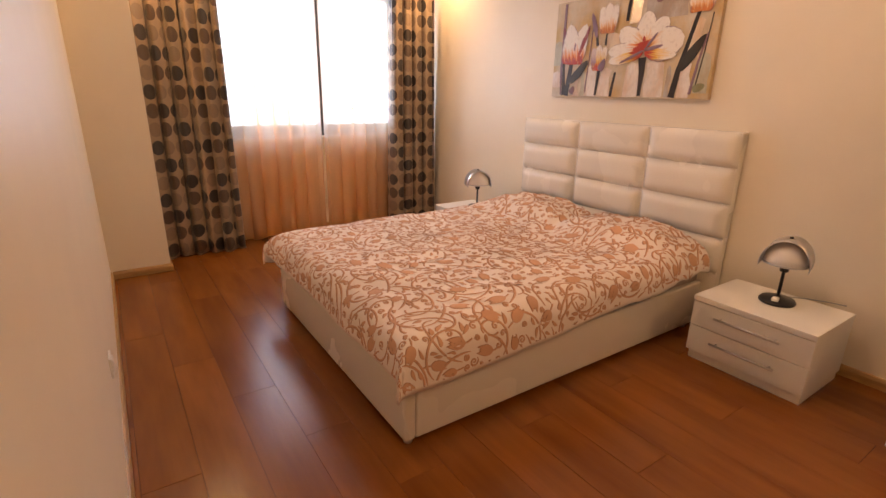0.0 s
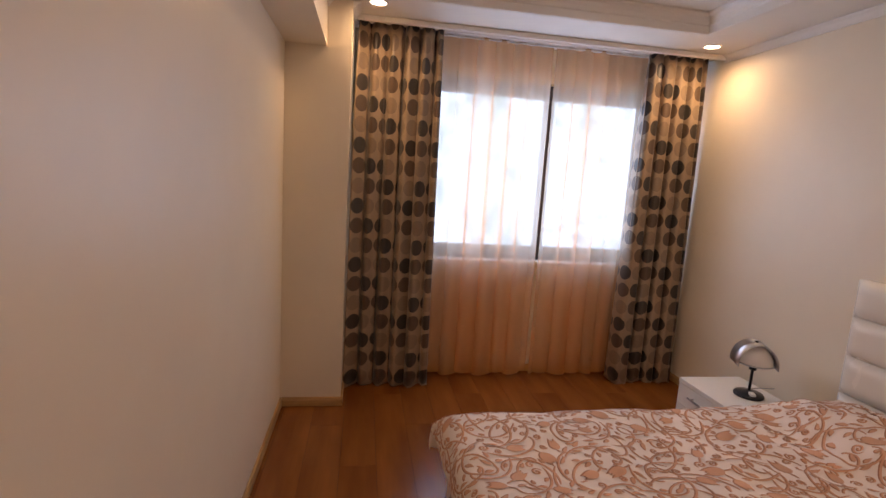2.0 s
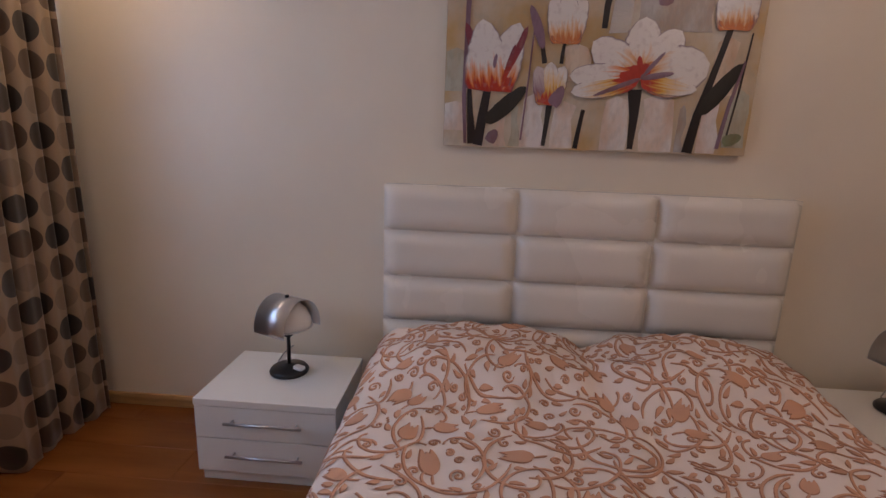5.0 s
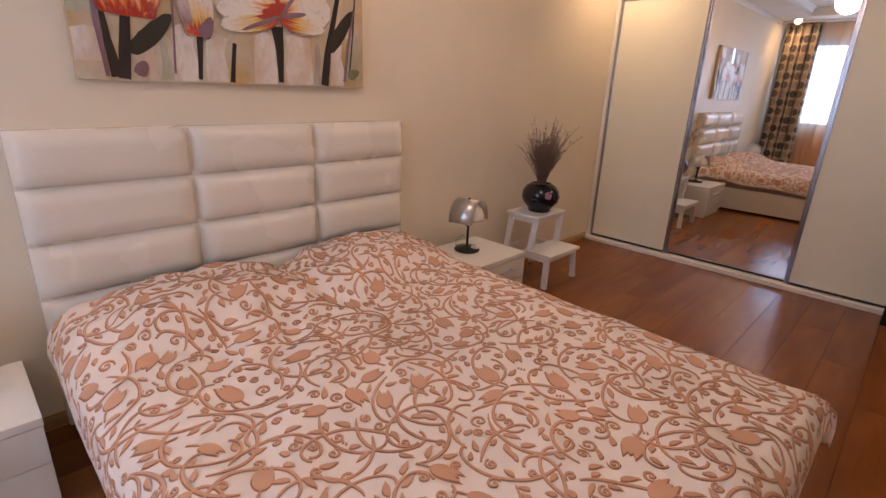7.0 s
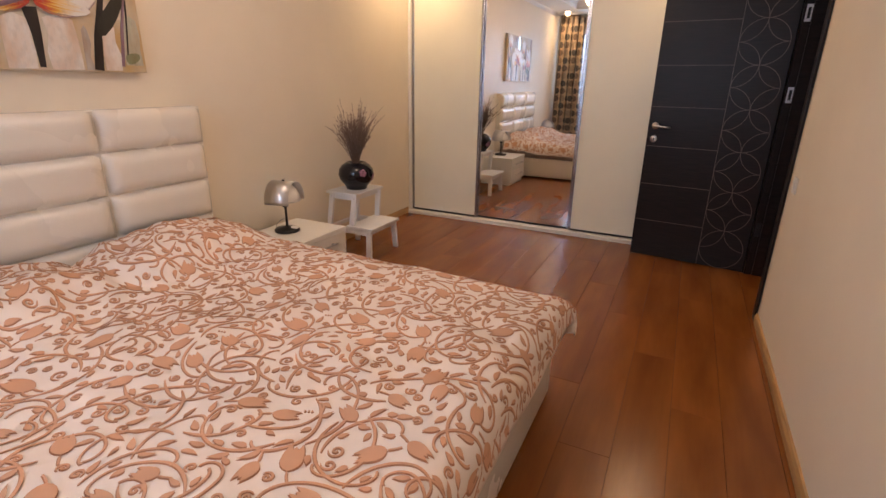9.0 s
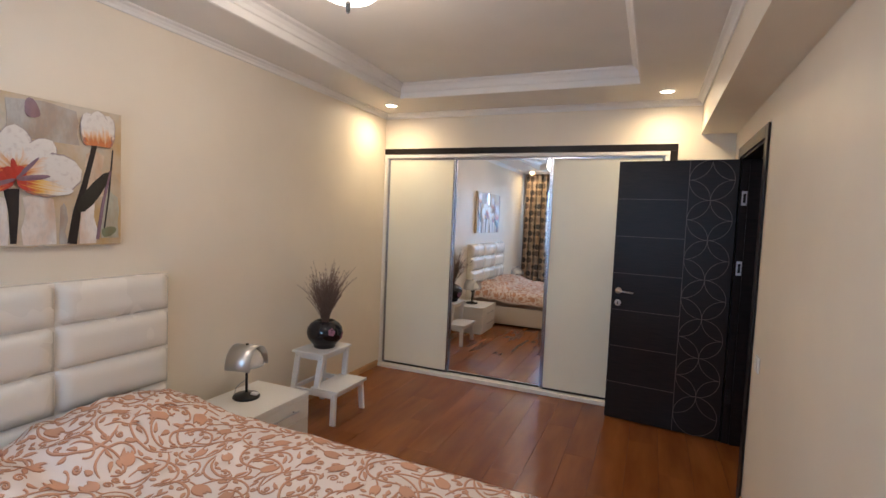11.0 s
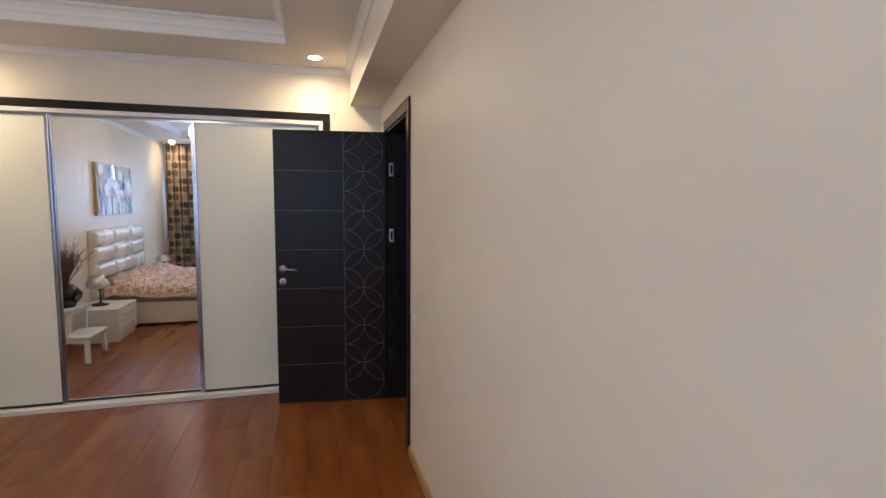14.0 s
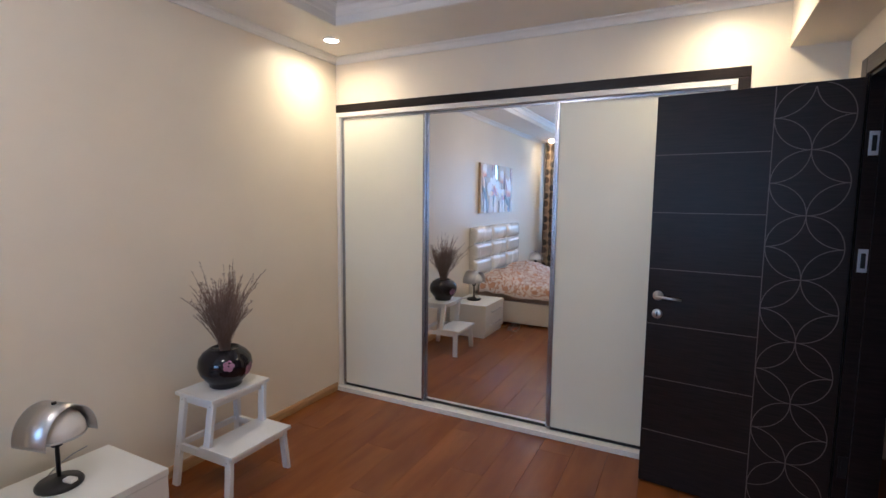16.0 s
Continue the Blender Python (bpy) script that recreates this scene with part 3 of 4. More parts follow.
ys, zs = (HY0, 2.693, 3.264, HY1), (HZ1, 0.962, 0.758, 0.555, 0.352, 0.15)
for a, b in zip(ys, ys[1:]):
    for z1, z0 in zip(zs, zs[1:]):
        p = part("padded_panel", cushion(a + 0.0008, b - 0.0008, z0 + 0.0008, z1 - 0.0012, 0.037, 0.062), M_LEATHER, hb, "", True)
        p.location.x = BX1 + 0.013

# ---- duvet ----
DX0, DY0, DY1, DLEN = 1.56, 2.135, 3.85, 2.035
DW = DY1 - DY0


def fold_over(a, r):
    if a >= r:
        return a, 0.0
    th = (r - a) / r
    if th < math.pi / 2:
        return r - r * math.sin(th), r * (1 - math.cos(th))
    return -0.012 * math.sin((th - math.pi / 2) * 1.5), r + (th - math.pi / 2) * r


def duvet_at(a, b, lift=0.0):
    """Where the flat cloth's point lies: a metres from the foot edge, b from the door-side edge; both may run over the edge."""
    hx, dx = fold_over(a, 0.10)
    h0, d0 = fold_over(b, 0.10)
    h1, d1 = fold_over(DW - b, 0.10)
    y = DY0 + (h0 if b < DW / 2 else DW - h1)
    x = DX0 + hx
    drop = max(dx, d0, d1) + 0.25 * min(dx, max(d0, d1))
    nz = noise.noise((x * 2.6, y * 2.6, 0.3)) * 0.016 + noise.noise((x * 7, y * 7, 4.3)) * 0.010 + noise.noise((x * 5 + y * 9, y * 3, 9.3)) * 0.009
    pil = 0.0
    for py, amp in ((2.58, 0.105), (3.38, 0.105)):
        g = math.exp(-((x - 3.42) / 0.26) ** 4 - ((y - py) / 0.37) ** 4)
        pil = max(pil, amp * g)
    head = 1 / (1 + math.exp(-(x - 2.9) * 6))
    wr = head * (0.024 * noise.noise((x * 9 + 3, y * 8, 1.1)) + 0.010 * noise.noise((x * 19, y * 21, 5.7)))
    z = 0.497 + 0.0 * head + nz + pil + wr - drop
    tip = min(1.0, dx / 0.10) * min(1.0, max(d0, d1) / 0.10)
    x -= 0.025 * tip
    y += 0.022 * tip * (-1 if b < DW / 2 else 1)
    return Vector((x, y, z + 0.03 * tip + lift))


duvet = thing("duvet", (0, 0, 0), label="pinkish white duvet printed with terracotta vine scrolls, slightly rumpled", category="duvet")


def side_drop(a):
    return 0.17 - 0.085 * max(0.0, min(1.0, a / 1.9))


NA, NB = 120, 110
bm, grid = bmesh.new(), []
for i in range(NA + 1):
    row = []
    for j in range(NB + 1):
        a = -0.115 + (DLEN + 0.115) * i / NA
        sd = side_drop(a) + 0.02 * noise.noise((a * 3, 7, 0))
        b = -sd + (DW + 2 * sd) * j / NB
        row.append(bm.verts.new(duvet_at(a, b)))
    grid.append(row)
for i in range(NA):
    for j in range(NB):
        bm.faces.new((grid[i][j], grid[i + 1][j], grid[i + 1][j + 1], grid[i][j + 1]))
cov = part("cover", bm, M_DUVET, duvet, "", True)
sol = cov.modifiers.new("thickness", "SOLIDIFY")
sol.thickness, sol.offset = 0.02, -1

rng = random.Random(11)


def on_cloth(a, b, lift):
    lim = side_drop(a)
    if a < -0.11 or a > DLEN - 0.005 or b < -lim + 0.01 or b > DW + lim - 0.01:
        return None
    return duvet_at(a, b, lift)


def cloth_ribbon(bm, pts, w0, w1, lift):
    prev = None
    k = len(pts)
    for i, (a, b) in enumerate(pts):
        a2, b2 = pts[min(i + 1, k - 1)]
        a1, b1 = pts[max(i - 1, 0)]
        d = math.hypot(a2 - a1, b2 - b1) or 1
        nx_, ny_ = -(b2 - b1) / d, (a2 - a1) / d
        w = (w0 + (w1 - w0) * i / (k - 1)) * (0.35 + 0.65 * min(1, 6 * i / k))
        p, q = on_cloth(a + nx_ * w, b + ny_ * w, lift), on_cloth(a - nx_ * w, b - ny_ * w, lift)
        cur = None
        if p is not None and q is not None:
            cur = bm.verts.new(p), bm.verts.new(q)
            if prev:
                bm.faces.new((prev[0], cur[0], cur[1], prev[1]))
        prev = cur


def cloth_blade(bm, a, b, ang, length, width, lift, bend=0.25):
    """A leaf lying on the cloth, from its stalk at (a, b)."""
    prev = None
    for i in range(9):
        s = i / 8
        w = width * math.sin(math.pi * s ** 0.8) + 0.0005
        off = bend * length * s * s
        ca, cb = a + math.cos(ang) * length * s - math.sin(ang) * off, b + math.sin(ang) * length * s + math.cos(ang) * off
        p, q = on_cloth(ca - math.sin(ang) * w, cb + math.cos(ang) * w, lift), on_cloth(ca + math.sin(ang) * w, cb - math.cos(ang) * w, lift)
        cur = None
        if p is not None and q is not None:
            cur = bm.verts.new(p), bm.verts.new(q)
            if prev:
                bm.faces.new((prev[0], cur[0], cur[1], prev[1]))
        prev = cur


def spiral(a, b, ang, size, turns, hand):
    pts = []
    for i in range(27):
        s = i / 26
        th = ang + hand * turns * 2 * math.pi * s
        r = size * (1 - s) ** 0.85
        pts.append((a + r * math.cos(th), b + r * math.sin(th)))
    return pts


fill, line = bmesh.new(), bmesh.new()


def printed(kind, *args):
    if kind == "vine":
        pts, w0, w1 = args
        cloth_ribbon(line, [(p[0] - 0.0022, p[1] + 0.0022) for p in pts], w0 + 0.0012, w1 + 0.0012, 0.0016)
        cloth_ribbon(fill, pts, w0, w1, 0.0026)
    else:
        a, b, ang, length, width, bend = args
        cloth_blade(line, a - 0.003, b + 0.003, ang, length * 1.05, width * 1.12, 0.0016, bend)
        cloth_blade(fill, a, b, ang, length, width, 0.0030, bend)


taken = set()
CELL = 0.006


def cells(pts, pad):
    out, k = set(), int(math.ceil(pad / CELL))
    for a, b in pts:
        ia, ib = int(a / CELL + 1000), int(b / CELL + 1000)
        for da in range(-k, k + 1):
            for db in range(-k, k + 1):
                if da * da + db * db <= k * k:
                    out.add((ia + da, ib + db))
    return out


def free(pts, pad, share=0.0):
    """Claims the cloth under pts if at most that share of it is taken."""
    c = cells(pts, pad)
    if len(c & taken) > share * len(c):
        return False
    taken.update(c)
    return True


def run(a, b, ang, length, bends, step=0.008):
    pts = [(a, b)]
    for i in range(int(length / step)):
        f = i * step / length
        k = bends[0] * (1 - f) + bends[1] * f + bends[2] * max(0.0, f - 0.62) ** 2
        ang += k * step
        a, b = a + step * math.cos(ang), b + step * math.sin(ang)
        pts.append((a, b))
    return pts


def blade_pts(a, b, ang, length):
    return [(a + math.cos(ang) * length * q / 6, b + math.sin(ang) * length * q / 6) for q in range(7)]


def spot():
    return rng.uniform(-0.1, DLEN), rng.uniform(-0.16, DW + 0.16)


# tulip heads
count = 0
for _ in range(7000):
    a, b = spot()
    ang, sz = rng.uniform(0, 6.28), rng.uniform(0.75, 1.15)
    if count < 130 and free(blade_pts(a, b, ang, 0.08 * sz), 0.022 * sz, 0.04):
        count += 1
        for dq, ln, wd, bd in ((0.0, 0.074, 0.018, 0.0), (0.44, 0.082, 0.014, -0.30), (-0.44, 0.082, 0.014, 0.30)):
            printed("leaf", a, b, ang + dq, ln * sz, wd * sz, bd)
        printed("vine", run(a, b, ang + 3.14 + rng.uniform(-0.4, 0.4), 0.035, (8, 8, 0), 0.007), 0.0026, 0.0022)
# long scrolling stems
vines = []
for _ in range(2400):
    a, b = spot()
    h = rng.choice((-1, 1))
    pts = run(a, b, rng.uniform(0, 6.28), rng.uniform(0.22, 0.42), (h * rng.uniform(3, 9), h * rng.uniform(8, 14), h * rng.uniform(170, 330)))
    if len(vines) < 330 and free(pts, 0.006, 0.22):
        vines.append(pts)
        printed("vine", pts, 0.0042, 0.0027)
# leaves and curls along the stems
for pts in vines:
    for i in range(4, len(pts) - 6, 4):
        (a0, b0), (a1, b1) = pts[i], pts[i + 1]
        side = 1 if (i // 4) % 2 else -1
        base = math.atan2(b1 - b0, a1 - a0)
        ang = base + side * rng.uniform(0.6, 1.0)
        a, b = a0 + 0.009 * math.cos(base + side * 1.57), b0 + 0.009 * math.sin(base + side * 1.57)
        ln = rng.uniform(0.026, 0.050)
        if free(blade_pts(a + 0.006 * math.cos(ang), b + 0.006 * math.sin(ang), ang, ln), 0.003, 0.28):
            if rng.random() < 0.25:
                q = rng.uniform(0.013, 0.019)
                printed("vine", spiral(a + q * math.cos(ang), b + q * math.sin(ang), ang + 3.14, q, 1.3, side), 0.0032, 0.0022)
            else:
                printed("leaf", a, b, ang, ln, rng.uniform(0.006, 0.009), -side * rng.uniform(0.2, 0.5))
# small curls
count = 0
for _ in range(8000):
    a, b = spot()
    ang, h, r = rng.uniform(0, 6.28), rng.choice((-1, 1)), rng.uniform(0.013, 0.025)
    if count < 220 and free([(a, b)], r + 0.002, 0.08):
        count += 1
        printed("vine", spiral(a, b, ang, r, 1.5, h), 0.0032, 0.0022)
# leaves in what is left
count = 0
for _ in range(18000):
    a, b = spot()
    ang, ln = rng.uniform(0, 6.28), rng.uniform(0.026, 0.055)
    if count < 2800 and free(blade_pts(a, b, ang, ln), 0.005, 0.03):
        count += 1
        printed("leaf", a, b, ang, ln, rng.uniform(0.006, 0.009), rng.choice((-0.55, -0.3, 0.35, 0.6)))
for _ in range(420):
    a, b = spot()
    if free([(a, b), (a + 0.012, b)], 0.006, 0.0):
        for q in range(3):
            printed("leaf", a + 0.009 * q, b + 0.003 * q, 0.4, 0.007, 0.0030, 0)
tagged(part("print_outline", line, M_OUTLINE, duvet, "brown outlines of the print", True), kind="stuff")
tagged(part("vine_print", fill, M_PRINT, duvet, "terracotta vines, leaves and tulips", True), kind="stuff")

# ---- nightstands ----
NW, ND, NH = 0.555, 0.43, 0.36


def nightstand():
    """Front faces -x; base centre at the origin."""
    ns = thing("nightstand", (3.445, 4.20, 0), label="white two-drawer nightstand with steel bar handles by the bed", category="nightstand", group="nightstands beside the bed")
    part("plinth", box(-ND / 2 + 0.02, ND / 2, -NW / 2 + 0.012, NW / 2 - 0.012, 0.001, 0.05), M_WHITE, ns)
    part("body", box(-ND / 2 + 0.018, ND / 2, -NW / 2 + 0.003, NW / 2 - 0.003, 0.051, NH - 0.0285), M_WHITE, ns)
    part("top", box(-ND / 2 - 0.002, ND / 2, -NW / 2, NW / 2, NH - 0.028, NH, bevel=0.0025), M_WHITE, ns)
    for z0, z1 in ((0.052, 0.194), (0.198, NH - 0.031)):
        d = part("drawer", box(-ND / 2, -ND / 2 + 0.017, -NW / 2 + 0.003, NW / 2 - 0.003, z0, z1, bevel=0.0015), M_WHITE, ns)
        zc = (z0 + z1) / 2 + 0.012
        bm = tube([(-ND / 2 - 0.026, -0.15, zc), (-ND / 2 - 0.026, 0.15, zc)], 0.0058, None, 10)
        for y in (-0.125, 0.125):
            tube([(-ND / 2 - 0.026, y, zc), (-ND / 2 + 0.002, y, zc)], 0.0045, None, 8, bm)
        part("handle", bm, M_STEEL, d, "brushed steel bar handle", True)
    return ns


n1 = nightstand()
copy_thing(n1, pose(3.445, 1.73, 0))


# ---- bedside lamps ----
def table_lamp():
    lp = thing("table_lamp", (3.49, 4.20, NH + 0.001), 66, "small table lamp, opal glass under a bent steel hood", "lamp", "bedside lamps")
    part("base", lathe([(0.0, 0.0), (0.066, 0.0), (0.068, 0.006), (0.062, 0.014), (0.02, 0.021), (0.008, 0.026), (0.0, 0.026)], 36), M_BLACK, lp, "black round foot", True)
    part("stem", lathe([(0.0065, 0.024), (0.0065, 0.115), (0.016, 0.118), (0.019, 0.150), (0.0, 0.151)], 20), M_BLACK, lp, "", True)
    prof = [(0.0, 0.155), (0.03, 0.150), (0.078, 0.150), (0.082, 0.156), (0.078, 0.178), (0.064, 0.202), (0.042, 0.220), (0.018, 0.229), (0.0, 0.230)]
    part("glass_shade", lathe(prof, 36), M_OPAL, lp, "white opal glass dome", True)
    part("rim", lathe([(0.080, 0.147), (0.084, 0.149), (0.084, 0.153), (0.080, 0.154)], 36, closed=True), M_STEEL, lp, "", True)
    bm, prev = bmesh.new(), None
    for i in range(25):
        a = radians(-6 + 192 * i / 24)
        w = 0.066 + 0.003 * abs(math.cos(a))
        cur = [bm.verts.new((sx * w, 0.087 * math.cos(a), 0.150 + 0.090 * math.sin(a))) for sx in (-1, 1)]
        if prev:
            bm.faces.new((prev[0], prev[1], cur[1], cur[0]))
        prev = cur
    hood = part("hood", bm, M_STEEL, lp, "bent brushed-steel band", True)
    sol = hood.modifiers.new("thickness", "SOLIDIFY")
    sol.thickness = 0.0015
    part("knob", lathe([(0.0, 0.238), (0.007, 0.238), (0.007, 0.246), (0.0, 0.247)], 14), M_BLACK, lp)
    part("switch_tab", box(-0.066, -0.028, -0.012, 0.014, 0.016, 0.028, bevel=0.006), M_WHITE, lp, "white cord switch")
    part("cord", tube([(0.055, 0.0, 0.008), (0.085, -0.03, 0.004), (0.12, -0.09, 0.003), (0.14, -0.16, 0.003), (0.145, -0.22, 0.003)], 0.0022, None, 6), M_CORD, lp, "", True)
    lp.scale = (1.2, 1.2, 1.38)
    return lp


l1 = table_lamp()
copy_thing(l1, pose(3.49, 1.73, NH + 0.001, 0, 0, 13))

# ---- step stool, vase and dried twigs ----
st = thing("step_stool", (3.44, 0.945, 0), label="white painted two-step wooden stool by the wall", category="step stool")
st.scale = (1, 0.93, 1)


def leg(x0, y0, x1, y1, z1, w=0.042, d=0.026):
    bm = bmesh.new()
    vs = []
    for x, y, z in ((x0, y0, 0.001), (x1, y1, z1)):
        vs.append([bm.verts.new((x + sx * w / 2, y + sy * d / 2, z)) for sx, sy in ((-1, -1), (1, -1), (1, 1), (-1, 1))])
    for i in range(4):
        bm.faces.new((vs[0][i], vs[0][(i + 1) % 4], vs[1][(i + 1) % 4], vs[1][i]))
    bm.faces.new(vs[0]), bm.faces.new(vs[1])
    bmesh.ops.bevel(bm, geom=list(bm.edges), offset=0.003, segments=1, affect="EDGES")
    return bm


part("top_step", box(-0.075, 0.205, -0.20, 0.20, 0.482, 0.502, bevel=0.004), M_STOOL, st)
part("low_step", box(-0.215, 0.02, -0.212, 0.212, 0.232, 0.252, bevel=0.004), M_STOOL, st)
for s in (-1, 1):
    part("leg", leg(0.205, s * 0.215, 0.165, s * 0.172, 0.481), M_STOOL, st)
    part("leg", leg(-0.18, s * 0.208, -0.172, s * 0.186, 0.231), M_STOOL, st)
    up = leg(0, s * 0.0, -0.03, s * -0.018, 0.265, 0.045)
    o = part("upright", up, M_STOOL, st)
    o.location = (-0.015, s * 0.190, 0.214)
    part("side_rail", box(-0.19, 0.195, s * 0.197 - 0.010, s * 0.197 + 0.010, 0.192, 0.230, bevel=0.002), M_STOOL, st)
    part("top_rail", box(-0.02, 0.15, s * 0.172 - 0.008, s * 0.172 + 0.004, 0.445, 0.481, bevel=0.002), M_STOOL, st)
    for x, z in ((-0.175, 0.212), (0.19, 0.212), (-0.045, 0.462), (0.165, 0.462)):
        sc = part("screw", lathe([(0.0, 0), (0.005, 0), (0.004, 0.002), (0.0, 0.0025)], 10), M_STEEL, st)
        sc.matrix_basis = pose(x, s * (0.2085 if z < 0.3 else 0.187), z, -90 * s, 0, 0)
part("front_rail", box(-0.045, -0.027, -0.17, 0.17, 0.445, 0.481, bevel=0.002), M_STOOL, st)
part("back_rail", box(0.155, 0.173, -0.17, 0.17, 0.445, 0.481, bevel=0.002), M_STOOL, st)
part("low_rail", box(-0.19, -0.172, -0.19, 0.19, 0.200, 0.231, bevel=0.002), M_STOOL, st)
part("cross_rail", box(0.185, 0.203, -0.19, 0.19, 0.200, 0.231, bevel=0.002), M_STOOL, st)

vase = thing("vase", (3.49, 0.945, 0.503), label="round black glazed vase with pink blossoms on the stool", category="vase")
VP = [(0.0, 0.0), (0.062, 0.0), (0.068, 0.006), (0.066, 0.016), (0.082, 0.034), (0.104, 0.064), (0.112, 0.096), (0.106, 0.130), (0.088, 0.156), (0.068, 0.169), (0.062, 0.174), (0.058, 0.175), (0.054, 0.172), (0.053, 0.164), (0.0, 0.158)]
part("pot", lathe(VP, 44), M_GLAZE, vase, "", True)
for ang, zc, sz in ((200, 0.080, 0.026), (148, 0.118, 0.022)):
    bm = bmesh.new()
    for k in range(5):
        pa = 2 * math.pi * k / 5
        ring = []
        for i in range(10):
            q = 2 * math.pi * i / 10
            dx_, dz_ = sz * (0.62 * math.cos(pa) + 0.5 * math.cos(q)), sz * (0.62 * math.sin(pa) + 0.5 * math.sin(q))
            z = zc + dz_
            r = np.interp(z, [p[1] for p in VP[2:9]], [p[0] for p in VP[2:9]]) + 0.0012 + 0.0003 * k
            th = radians(ang) + dx_ / 0.11
            ring.append(bm.verts.new((r * math.cos(th), r * math.sin(th), z)))
        bm.faces.new(ring)
    part("blossom", bm, M_PETAL_MOTIF, vase, "painted pink blossom", True)

vase.scale = (1.22, 1.22, 1.18)
twigs = thing("dried_twigs", (3.49, 0.945, 0.690), label="bunch of dried brown twigs with small buds in the vase", category="dried plant")
rng = random.Random(5)
stems, buds = bmesh.new(), bmesh.new()
for k in range(150):
    az, lean = rng.uniform(0, 6.28), abs(rng.gauss(0.0, 0.30))
    lean = min(lean * 1.25, 0.62)
    ln = rng.uniform(0.22, 0.39) if k > 16 else rng.uniform(0.40, 0.50)
    p = Vector((0.03 * math.cos(az) * rng.random(), 0.03 * math.sin(az) * rng.random(), 0.0))
    pts, th = [p.copy()], lean * 0.36
    for i in range(7):
        th += lean * 0.12 + rng.uniform(-0.06, 0.08)
        step = ln / 7
        p = p + Vector((math.cos(az) * math.sin(th), math.sin(az) * math.sin(th), math.cos(th))) * step
        p.x = min(p.x, 0.225)
        pts.append(p.copy())
    tube(pts, 0.0016, 0.0007, 4, stems)
    for node in (3, 4, 5):
        q = pts[node].copy()
        d = (pts[node + 1] - pts[node]).normalized()
        d = (d + Vector((rng.uniform(-0.6, 0.6), rng.uniform(-0.6, 0.6), rng.uniform(-0.1, 0.3)))).normalized()
        twig = [q.copy()]
        for i in range(4):
            d = (d + Vector((rng.uniform(-0.12, 0.12), rng.uniform(-0.12, 0.12), 0.10))).normalized()
            q = q + d * rng.uniform(0.012, 0.022)
            q.x = min(q.x, 0.225)
            twig.append(q.copy())
        tube(twig, 0.0010, 0.0005, 3, stems)
        for i in range(9):
            f = rng.uniform(0.5, 1.0) * 3.99
            c0 = twig[int(f)].lerp(twig[int(f) + 1], f - int(f))
            dd = Vector((rng.uniform(-1, 1), rng.uniform(-1, 1), rng.uniform(0, 1.2))).normalized() * rng.uniform(0.006, 0.011)
            sd = dd.cross(Vector((0.2, 0.5, 0.8))).normalized() * 0.0022
            se = dd.cross(sd).normalized() * 0.0022
            top = buds.verts.new(c0 + dd)
            low = [buds.verts.new(c0 + dd * 0.3 + e) for e in (sd, se - sd * 0.5, -se - sd * 0.5)]
            for ia, ib in ((0, 1), (1, 2), (2, 0)):
                buds.faces.new((low[ia], low[ib], top))
    for i in range(38):
        f = rng.uniform(0.30, 1.0) * 6.99
        q = pts[int(f)].lerp(pts[int(f) + 1], f - int(f))
        d = Vector((rng.uniform(-1, 1), rng.uniform(-1, 1), rng.uniform(0, 1.2))).normalized()
        L, W = rng.uniform(0.006, 0.013), rng.uniform(0.0015, 0.0028)
        s1 = d.cross(Vector((0.2, 0.5, 0.8))).normalized() * W
        s2 = d.cross(s1).normalized() * W
        tip, base = buds.verts.new(q + d * L), buds.verts.new(q)
        mid = [buds.verts.new(q + d * L * 0.45 + e) for e in (s1, s2, -s1, -s2)]
        for a, b in ((0, 1), (1, 2), (2, 3), (3, 0)):
            buds.faces.new((mid[a], mid[b], tip)), buds.faces.new((mid[b], mid[a], base))
tagged(part("stem_bunch", stems, M_TWIG, twigs), kind="stuff")
tagged(part("bud_cluster", buds, M_BUD, twigs), kind="stuff")

# ---- downlights and ceiling lamp ----
def downlight(x, y):
    dl = thing("downlight", (x, y, ZC), label="round recessed ceiling downlight, lit warm", category="ceiling light", group="recessed downlights")
    part("ring", lathe([(0.046, -0.001), (0.060, -0.001), (0.060, -0.005), (0.054, -0.010), (0.046, -0.006)], 32, closed=True), M_TRIM, dl, "", True)
    part("lens", lathe([(0.0, -0.002), (0.046, -0.002), (0.046, -0.004), (0.0, -0.0042)], 32), M_BULB, dl, "glowing warm lens")
    lamp = bpy.data.lights.new("downlight_beam", "SPOT")
    lamp.energy, lamp.color, lamp.spot_size, lamp.spot_blend, lamp.shadow_soft_size = SPOT_POWER, WARM, radians(176), 1.0, 0.05
    new("downlight_beam", lamp).matrix_world = look((x, y, ZC - 0.03), (x, y, 0))


for x, y in ((3.48, 0.055), (1.195, 0.0), (3.48, 4.945), (1.22, 4.85)):
    downlight(x, y)

LX, LY = 2.51, 2.18
cl = thing("ceiling_lamp", (LX, LY, 2.65), label="ceiling lamp with a lit white glass bowl and dark finial", category="ceiling light")
part("rose", lathe([(0.0, 0.0), (0.06, 0.0), (0.055, -0.02), (0.015, -0.03), (0.0, -0.03)], 28), M_STEEL, cl, "", True)
part("rod", lathe([(0.008, -0.03), (0.008, -0.16)], 12), M_STEEL, cl)
part("bowl", lathe([(0.02, -0.13), (0.10, -0.125), (0.16, -0.115), (0.165, -0.122), (0.15, -0.15), (0.11, -0.185), (0.05, -0.205), (0.0, -0.21)], 40), M_LAMPGLASS, cl, "glowing white glass bowl", True)
